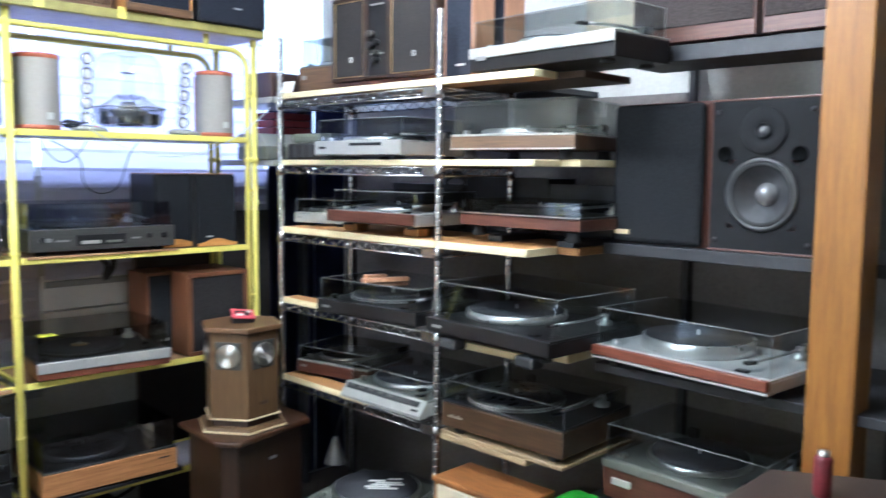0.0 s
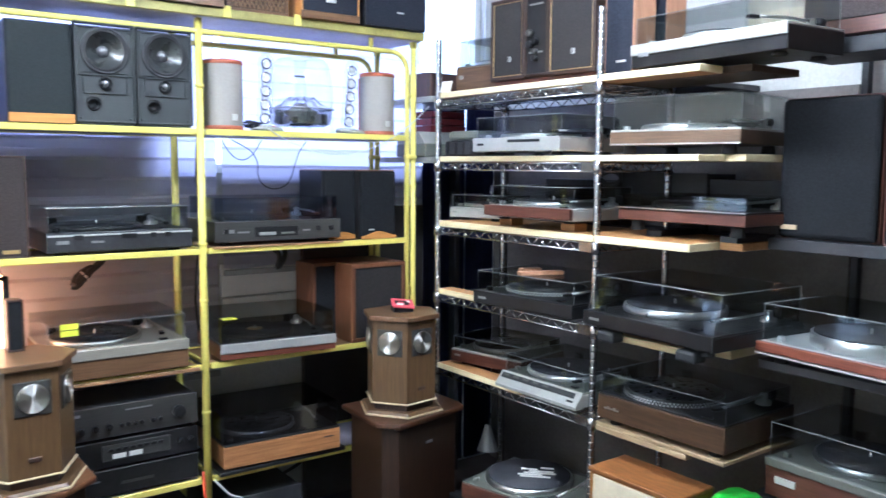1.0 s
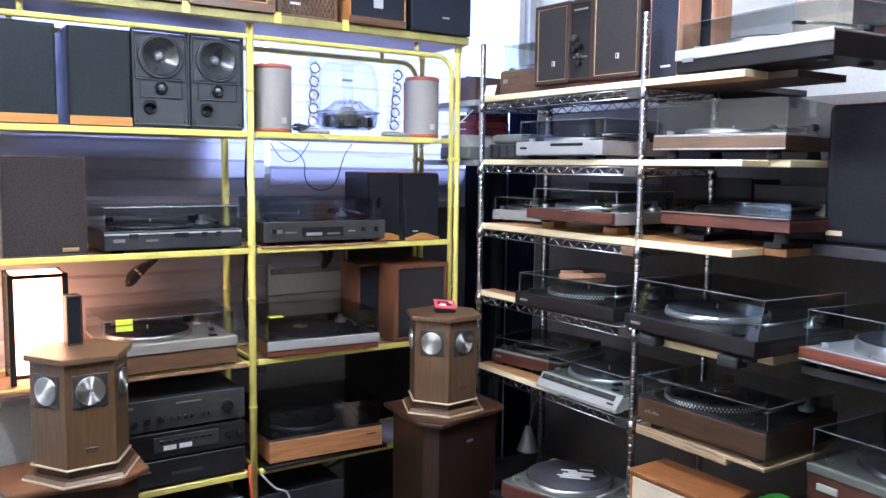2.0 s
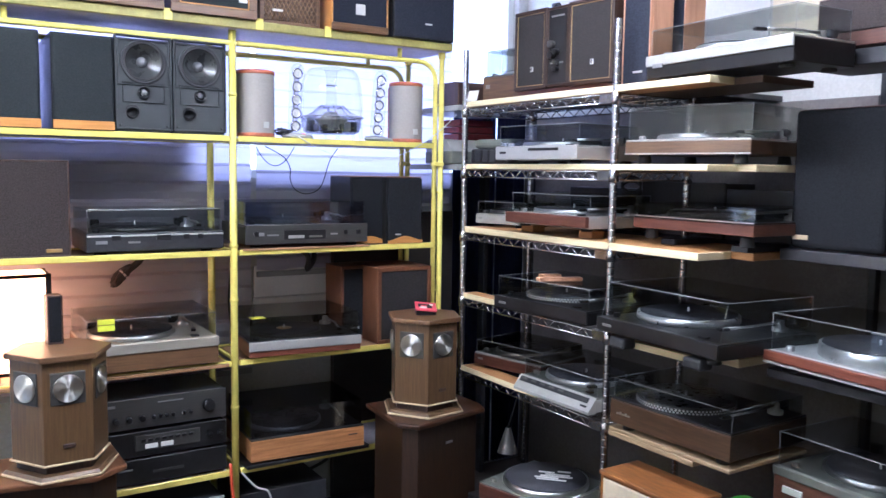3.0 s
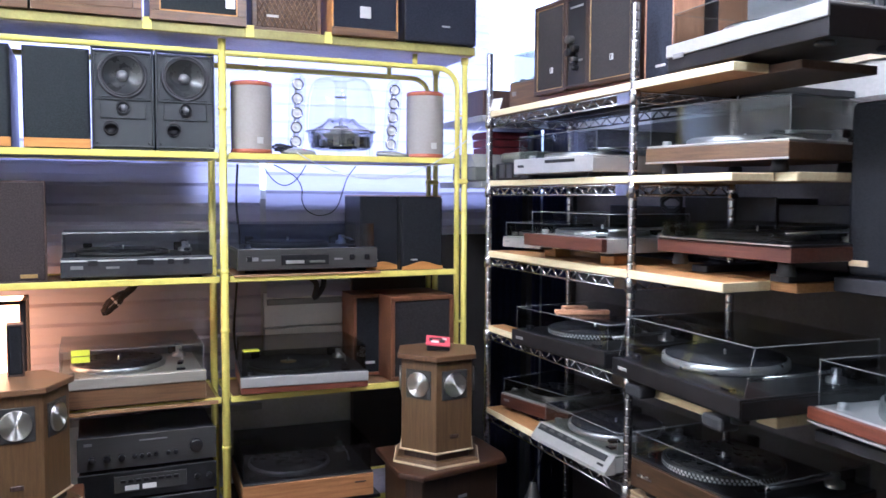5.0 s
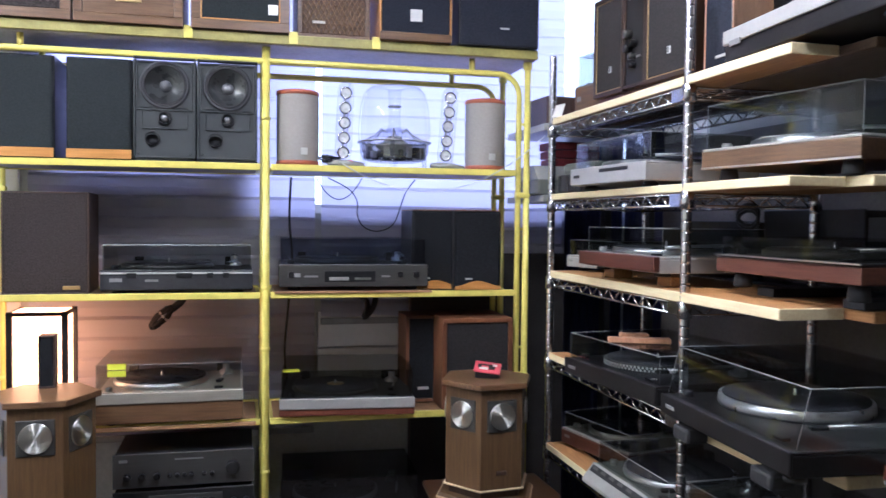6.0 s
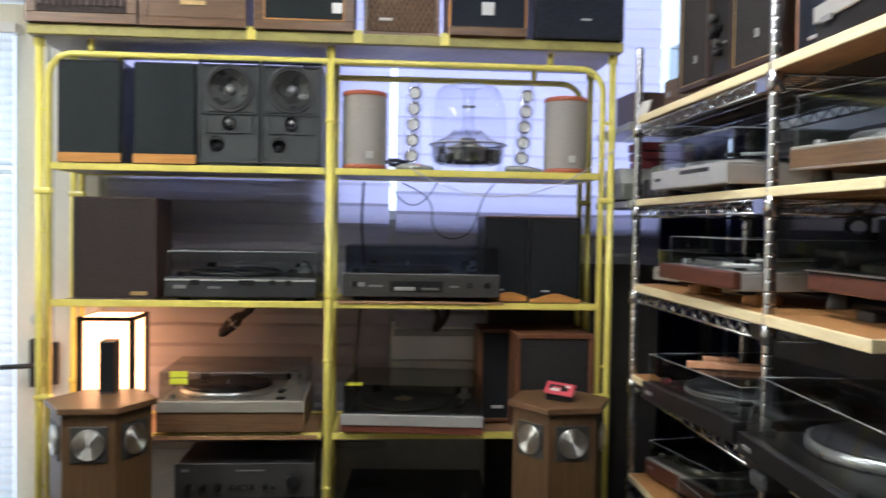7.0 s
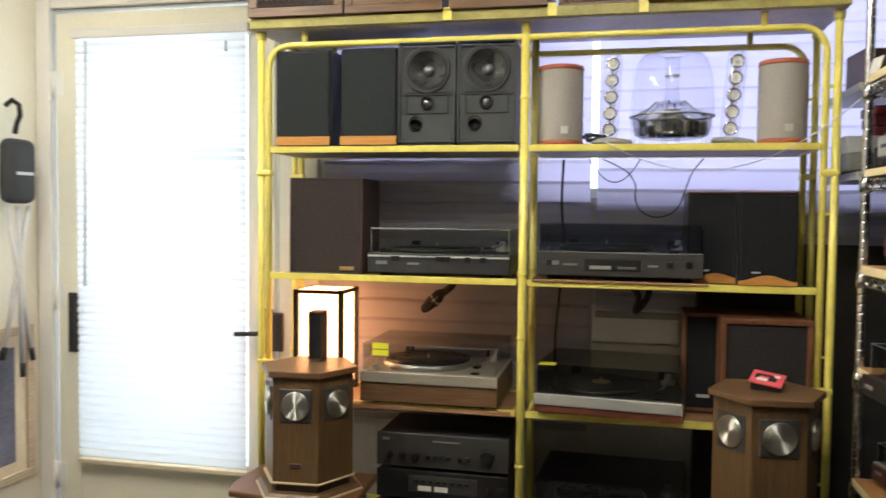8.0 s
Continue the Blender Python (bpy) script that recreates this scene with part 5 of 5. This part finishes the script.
speaker("tall pale wood speaker with a black front and silver mark", east(1.040, -0.985, B[0] + 0.001, 0), 0.122, 0.095, 0.46, OAKUP, GRILLENAVY, 0.004, 0.001, LETTER, (0.012, 0.045), (0.04, 0.007))
board("dark back shelf behind the lower turntables", 1.332, 1.631, -1.55, -0.3, 1.265, 1.285, BLACKM, name="shelf_board")
board("dark back shelf behind the wire shelving", 1.332, 1.655, -1.10, -0.55, 1.777, 1.798, BLACKM, name="shelf_board")
speaker("slim pale wood speaker with a dark front standing behind another", east(1.190, -0.995, B[0] + 0.001, 0), 0.118, 0.090, 0.47, OAKUP, GRILLENAVY, 0.004, 0.001)
board("dark grey shelf board above the big speakers", 1.235, 1.47, -2.6, -1.46, 1.822, 1.866, BLACKM, name="shelf_board")
wK = turntable("silver turntable with a clear cover on the upper board", east(0.970, -1.350, B[0] + 0.001, -4), 0.55, 0.25, 0.070, 0.080, BLACK, SILVER, SILVER, 0.45, LID, STEEL, MATRUB, feet=0.010, platter_r=0.105)
tagged(part("poster", box(1.650, 1.656, -1.03, -0.60, 1.88, 2.55, 0.001, 1), PAPER, None), "large blank white board on the wall", "poster")
tagged(part("panel", box(1.646, 1.656, -1.40, -1.045, 1.88, 2.45, 0.001, 1), CREAM, None), "cream blank board on the wall", "panel")
for y in (-1.68, -2.07):
    a = component("red-brown wooden cased amplifier on the upper board", east(1.25, y, 1.867, 0), 0.37, 0.21, 0.15, REDWOOD, REDWOOD)
    part("cover", box(-0.18, 0.18, -0.012, -0.0075, 0.05, 0.148, 0.002, 1), GRILLEB, a)

# second level
box_stack = thing("black_case", "blue-black ribbed plastic case on the wire shelf", "case", east(0.985, -0.225, B[1] + 0.001, 10))
part("body", box(-0.105, 0.105, 0, 0.2, 0, 0.060, 0.008), BLACKM, box_stack)
part("lid", box(-0.105, 0.105, 0.02, 0.2, 0.0605, 0.10, 0.014), SLATE, box_stack)
for k in range(5):
    part("rib", box(-0.09 + k * 0.042, -0.078 + k * 0.042, -0.004, 0.004, 0.004, 0.056, 0.002, 1), BLACK, box_stack)
corner = thing("corner_shelf", "grey shelf boards set in the window corner behind the wire shelving", "shelf")
for z in (1.766, 1.517):
    part("shelf_board", box(0.945, 1.345, -0.055, 0.352, z, z + 0.024, 0.002, 1), GREYP, corner)
part("post", box(1.345, 1.372, 0.30, 0.352, 0, 1.85, 0.002, 1), BLACKM, corner)
part("post", box(1.345, 1.372, -0.055, -0.03, 0, 1.85, 0.002, 1), BLACKM, corner)
case = thing("grey_case", "blue-grey plastic case with a sloped lid on the corner shelf", "case", pose(1.075, -0.035, 1.542))
part("body", box(-0.145, 0.145, 0, 0.22, 0, 0.055, 0.006), SLATE, case)
slopelid = box(-0.143, 0.143, 0.006, 0.214, 0.0555, 0.105, 0.0)
for v in slopelid.verts:
    if v.co.z > 0.09 and v.co.y < 0.1:
        v.co.y += 0.045
part("lid", slopelid, GREYP, case)
for k in range(3):
    tagged(part("record_box", box(-0.092, 0.092, 0, 0.13, 0, 0.027, 0.003, turn=pose(1.10, 0.03, 1.648 + 0.0305 * k, 0, 0, -2 + 2 * k)), REDSTACK, None), "dark red boxed set in a stack", "box", "stack of red boxes")
tagged(part("brown_box", box(-0.02, 0.14, 0, 0.16, 0, 0.10, 0.004, turn=pose(0.985, -0.02, 1.791, 0, 0, 4)), DARKWOOD, None), "dull brown wooden box on the corner shelf", "box")
turntable("silver turntable with a clear cover and slim front keys", east(0.925, -0.60, B[1] + 0.001, 3), 0.44, 0.34, 0.050, 0.075, SILVER, SILVER, SILVER, 0.98, LID, STEEL, MATRUB, feet=0.012, badge=BLACK)
t = [o for o in bpy.data.objects if o.parent is None and o.name.startswith("turntable")][-1]
part("key_strip", box(-0.03, 0.13, -0.0085, -0.0055, 0.045, 0.055, 0.001, 1), BLACK, t)
tE = turntable("walnut turntable with a silver top and clear cover", east(1.018, -1.216, B[1] + 0.001, 10), 0.435, 0.36, 0.048, 0.10, OLIVEWALNUT, SILVER, None, 0.5, LID, STEEL, SILVER, feet=0.028, badge=None)
part("lower_trim", box(-0.218, 0.218, -0.002, 0.003, 0.028, 0.033, 0.001, 1), STEEL, tE)
# third level
turntable("small grey turntable at the back of the wire shelf", east(1.05, -0.22, B[2] + 0.001, 15), 0.26, 0.24, 0.04, 0.05, GREYP, GREYP, None, 0.5, SMOKE, STEEL, MATRUB, platter_r=0.10)
turntable("slim turntable with a red wooden front strip and clear cover", east(0.935, -0.665, B[2] + 0.028, 2), 0.43, 0.33, 0.042, 0.07, SILVER, SILVER, REDWOOD, 0.9, LID, STEEL, MATRUB, feet=0.010, front_over=0.012, badge=None)
for y in (-0.47, -0.80):
    board("small wooden block under the turntable", 1.0, 1.06, y - 0.035, y + 0.035, B[2] + 0.0005, B[2] + 0.027, PLYTOP, name="wooden_block")
turntable("rosewood turntable with a dark cover", east(1.020, -1.245, B[2] + 0.0205, 0), 0.47, 0.33, 0.040, 0.040, REDWOOD, BLACK, STEEL, 0.06, SMOKE, CHARCOAL, VINYL, feet=0.034, badge=None, edge=False)
for y in (-1.10, -1.38):
    board("dark wooden block under the turntable", 1.09, 1.29, y - 0.03, y + 0.03, B[2] + 0.0005, B[2] + 0.0200, BLACKM, name="wooden_block")
for y, h in ((-0.52, 0.17), (-0.93, 0.20), (-1.32, 0.18)):
    c = component("black hi-fi unit standing behind the turntables", east(1.345, y, 1.2855, 0), 0.38, 0.16, h, BLACKM, BLACK, "hi-fi unit", "hifi_unit")
    part("slot", box(-0.15, 0.15, -0.010, -0.0075, h * 0.55, h * 0.62), CHARCOAL, c)
cable("coiled black lead on the wall behind the shelf", [(1.30 + 0.0, -0.72 + 0.05 * math.cos(a * 0.7), 1.455 + 0.028 * math.sin(a * 0.7) + 0.001 * a) for a in range(24)], 0.006, WIRE)
# fourth level
turntable("black turntable under a clear cover with wood strips on top", east(0.905, -0.67, B[3] - 0.018, 6), 0.47, 0.37, 0.050, 0.072, BLACK, BLACK, BLACK, 0.9, LID, CHARCOAL, MATRUB, strobe=True, feet=0.008)
for k, (y, l, rz) in enumerate(((-0.67, 0.17, 70), (-0.58, 0.08, 76))):
    tagged(part("wood_strip", box(-l / 2, l / 2, -0.018, 0.018, 0, 0.014, 0.002, 1, turn=pose(1.0 + 0.03 * k, y, B[3] + 0.1145, 0, 0, -90 + rz)), OAKUP, None), "loose wooden strip on the dust cover", "wood strip")
wG = turntable("large black turntable with a bright platter rim and clear cover", east(0.888, -1.240, T[3] - 0.0035, -3), 0.510, 0.42, 0.048, 0.110, BLACK, BLACK, BLACK, 0.9, LID, SPUN, MATRUB, feet=0.020, platter_r=0.162, rim_z=0.022, taper=0.025, platter_at=(-0.16, 0.55))
for sx in (-1, 1):
    part("damper", box(sx * 0.16 - 0.035, sx * 0.16 + 0.035, -0.005, 0.05, -0.022, 0.012, 0.008), RUBBER, wG, "soft black corner foot")
# fifth level
wD = turntable("silver turntable with a sloped key panel on the wire shelf", east(0.925, -0.760, B[4] + 0.001, 1), 0.40, 0.34, 0.050, 0.06, GREYP, SLATE, None, 0.98, LID, SPUN, MATRUB, feet=0.012, badge=None)
wedge = box(-0.202, 0.202, -0.036, -0.0005, 0.010, 0.064)
for v in wedge.verts:
    if v.co.y < -0.03 and v.co.z > 0.04:
        v.co.z = 0.020
part("key_wedge", wedge, GREYP, wD, "sloped grey key panel")
slope = pose(0, -0.018, 0.0425, math.degrees(math.atan2(0.044, 0.0355)), 0, 0)
part("key_strip", box(-0.190, 0.175, 0.000, 0.020, -0.001, 0.0025, 0.0005, 1, turn=slope), RUBBER, wD, "narrow black key strip")
for k in range(5):
    part("key", box(-0.18 + k * 0.05, -0.15 + k * 0.05, 0.009, 0.017, 0.001, 0.003, 0.0005, 1, turn=slope), CHARCOAL, wD)
part("print", box(0.150, 0.180, -0.016, -0.009, -0.001, 0.0008, turn=slope), BLACK, wD, "unreadable print")
turntable("dark red-wood turntable behind on the wire shelf", east(1.02, -0.33, B[4] + 0.001, 12), 0.36, 0.30, 0.05, 0.05, REDWOOD, GREYP, None, 0.5, SMOKE, STEEL, VINYL, platter_r=0.12)
wH = turntable("walnut turntable with a strobe platter and clear cover", east(0.948, -1.252, T[4] + 0.0015, 2), 0.47, 0.38, 0.084, 0.062, OILEDWALNUT, BLACK, None, 0.5, LID, CHARCOAL, VINYL, strobe=True, feet=0.020, platter_r=0.155, rim_z=0.02, badge=None, platter_at=(-0.13, 0.44))
for k in range(5):
    part("mark", box(-0.205 + 0.012 * k, -0.196 + 0.012 * k, -0.0020, 0.001, 0.054, 0.060 + 0.004 * (k % 2), 0.0005, 1), STEEL, wH, "unreadable maker's mark")
# floor level
cone = thing("metal_horn", "dark metal cone hanging in the dark under the shelf", "horn", pose(0.985, -0.40, 0.385) @ Matrix.Diagonal((0.85, 0.85, 0.85, 1)))
part("horn", lathe([(0.012, 0.12), (0.018, 0.10), (0.048, 0.004), (0.050, 0.0), (0.046, 0.003), (0.014, 0.10), (0.0, 0.10)], 32), CHARCOAL, cone, smooth=True)
part("stem", tube([(0, 0, 0.118), (0.03, 0, 0.20), (0.05, 0, 0.262)], 0.003, 8), BLACK, cone)
dj = turntable("silver disc jockey turntable with a printed slip mat", east(0.81, -0.74, 0.268, 14), 0.44, 0.34, 0.06, 0, REDWOOD, SLATE, None, 0.5, LID, STEEL, MATRUB, feet=0.02, platter_r=0.16, rim_z=0.02, badge=None)
for k, (a, b) in enumerate(((-0.06, 0.05), (-0.07, 0.02), (-0.05, 0.07), (-0.03, 0.06), (-0.06, 0.0), (0.01, 0.06))):
    part("slip_mat_print", box(a, b, -0.052 + 0.018 * k, -0.042 + 0.018 * k, 0, 0.002, turn=pose(-0.02, 0.20, 0.106, 0, 0, 30)), PAPER, dj, "pale unreadable print")
tagged(part("low_table", box(0.78, 1.34, -0.96, -0.42, 0.02, 0.266, 0.006), BLACK, None), "black box that carries the turntable", "table")
cab = thing("wooden_speaker", "orange wood speaker with a cream cloth front", "speaker", east(0.862, -1.236, 0.02, 1))
part("cabinet", box(-0.17, 0.17, 0.0, 0.17, 0, 0.518, 0.004), POSTWOOD, cab)
part("top", box(-0.172, 0.172, -0.008, 0.172, 0.5185, 0.532, 0.004), mat("orange_veneer", (0.30, 0.125, 0.032), 0.35, scale=5, stretch=(3, 14, 14), second=(0.17, 0.065, 0.018), fine=50), cab)
part("grille", box(-0.152, 0.152, -0.006, -0.0005, 0.02, 0.512, 0.004), CREAM, cab, "cream cloth grille")
part("badge", box(0.03, 0.07, -0.009, -0.0055, 0.455, 0.475, 0.001, 1), DARKWOOD, cab)
green = thing("green_bag", "bright green plastic sheet draped on a dark box", "bag", east(0.955, -1.487, 0.02, 0))
part("box", box(-0.070, 0.070, 0.008, 0.155, 0, 0.492, 0.004), BLACK, green)
sheet = bmesh.new()
n = 16
rows = []
for k in range(n + 1):
    row = []
    for i in range(n + 1):
        u, v = 2 * i / n - 1, 2 * k / n - 1
        rise = (1 - u ** 4) * (1 - v ** 4)
        row.append(sheet.verts.new((0.078 * u, 0.081 + 0.082 * v, 0.450 + 0.092 * rise ** 0.6 + 0.005 * noise.noise((i * 0.6, k * 0.5, 3)))))
    rows.append(row)
for a, b in zip(rows, rows[1:]):
    for i in range(n):
        sheet.faces.new((a[i], a[i + 1], b[i + 1], b[i])).smooth = True
bmesh.ops.solidify(sheet, geom=sheet.faces[:], thickness=0.002)
part("sheet", sheet, GREEN, green)

# ---------------------------------------------------------------- shelves by the wooden post
board("dark shelf board under the big speakers", 1.20, 1.631, -2.6, -1.44, 1.262, 1.296, BLACKM, name="shelf_board")
board("dark shelf board under the silver turntable", 1.10, 1.631, -2.6, -1.49, 0.925, 0.951, BLACKM, name="shelf_board")
board("dark shelf board near the floor", 1.14, 1.631, -2.6, -1.46, 0.50, 0.53, BLACKM, name="shelf_board")
for y in (-1.50, -2.15):
    ob = part("shelf_upright", box(1.600, 1.630, y - 0.012, y + 0.012, 0, 2.4, 0.002, 1), BLACKM, None)
    tagged(ob, "dark upright that carries the shelves", "upright")
spJ = speaker("large black cloth speaker with a gold badge", east(1.235, -1.605, 1.297, 0), 0.292, 0.28, 0.41, REDWOOD, GRILLEFINE, 0.004, 0, PALEEDGE, (-0.108, 0.035), (0.05, 0.014), proud=0.022)
bare = thing("speaker", "large black two-way speaker with bare drivers", "speaker", east(1.222, -1.91, 1.297, 0))
part("cabinet", box(-0.148, 0.148, 0.04, 0.28, 0, 0.41, 0.003), REDWOOD, bare)
part("side", frame_ring(-0.148, 0.148, 0, 0.41, 0.002, 0.04, 0.006), REDWOOD, bare)
baf = part("baffle", recessed_front(0.284, 0.398, 0.004, [(0, 0.150, 0.087), (0, 0.318, 0.02)]), BAFFLE, bare)
baf.location = (0, 0, 0.006)
driver(bare, 0, 0.003, 0.156, 0.087, WOOFERGREY, BASKET, dish=0.4, cap_r=0.36)
part("tweeter_plate", lathe([(0.062, 0), (0.062, 0.004), (0.058, 0.006), (0.03, 0.005), (0.022, 0.001)], 36, pose(0, 0.004, 0.324) @ FRONT), BAFFLE, bare, smooth=True)
driver(bare, 0, 0.0, 0.324, 0.019, DARKCONE, BAFFLE, dish=0.1, cap_r=0.7, name="tweeter")
# shallow port discs; the hole's darkness is in their colour
for x in (-0.105, 0.095):
    part("port", lathe([(0.021, 0.0), (0.020, 0.004), (0.0175, 0.003), (0.016, 0.001), (0, 0.001)], 20, pose(x, 0.004, 0.263) @ FRONT), VOID, bare, smooth=True)
for x in (-0.125, 0.125):
    for z in (0.03, 0.375):
        part("grille_peg", lathe([(0.007, 0), (0.006, 0.006), (0, 0.006)], 10, pose(x, 0.003, z) @ FRONT), BLACKM, bare)
wI = turntable("silver turntable with a red wooden front rail and clear cover", east(1.050, -1.772, 0.9515, -5.5), 0.54, 0.36, 0.036, 0.105, BRIGHTSILVER, BRIGHTSILVER, RUSTWOOD, 0.75, LID, SPUN, MATRUB, rim_z=0.036, feet=0.024, front_over=0.01, platter_r=0.155, badge=None)
part("lower_edge", box(-0.271, 0.271, -0.014, 0.02, 0.024, 0.030, 0.001, 1), SILVER, wI, "pale lower edge")
wJ = turntable("grey topped turntable with a rosewood plinth and clear cover", east(1.13, -1.755, 0.531, -2), 0.50, 0.38, 0.115, 0.10, REDWOOD, SLATE, SLATE, 0.22, LID, STEEL, MATRUB, feet=0.01, badge=None)
part("nameplate", box(-0.215, -0.15, -0.008, -0.001, 0.055, 0.075, 0.001, 1), LETTER, wJ)

for y0, y1, top in ((-2.6, -1.472, 1.70), (-1.468, 0.36, 1.775)):
    tagged(part("backing_board", box(1.632, 1.656, y0, y1, 0.0, top, 0.002, 1), BACKING, None), "dark brown hardboard behind the shelves", "panel")

# the wooden post and the low table before it
tagged(part("wooden_post", box(1.075, 1.185, -2.215, -2.105, 0, 2.7, 0.004), POSTWOOD, None), "square varnished orange pine post", "post")
tbl = thing("low_cabinet", "dark brown topped six-sided cabinet", "cabinet", pose(0.80, -2.33, 0))
part("body", prism(6, 0.235, 0, 0.80, 0, 0.004), DARKWOOD, tbl)
part("top", prism(6, 0.285, 0.80, 0.83, 0, 0.008), mat("dull_brown_top", (0.055, 0.038, 0.029), 0.45, scale=5, stretch=GRAIN, second=(0.038, 0.026, 0.020)), tbl)
can = thing("red_can", "small red can standing on the brown cabinet top", "can", pose(0.86, -2.23, 0.8305))
part("body", lathe([(0, 0), (0.017, 0), (0.019, 0.004), (0.019, 0.080), (0.015, 0.088), (0, 0.088)], 24), REDSTACK, can, smooth=True)
part("cap", lathe([(0.012, 0.088), (0.012, 0.098), (0, 0.099)], 16), STEEL, can)
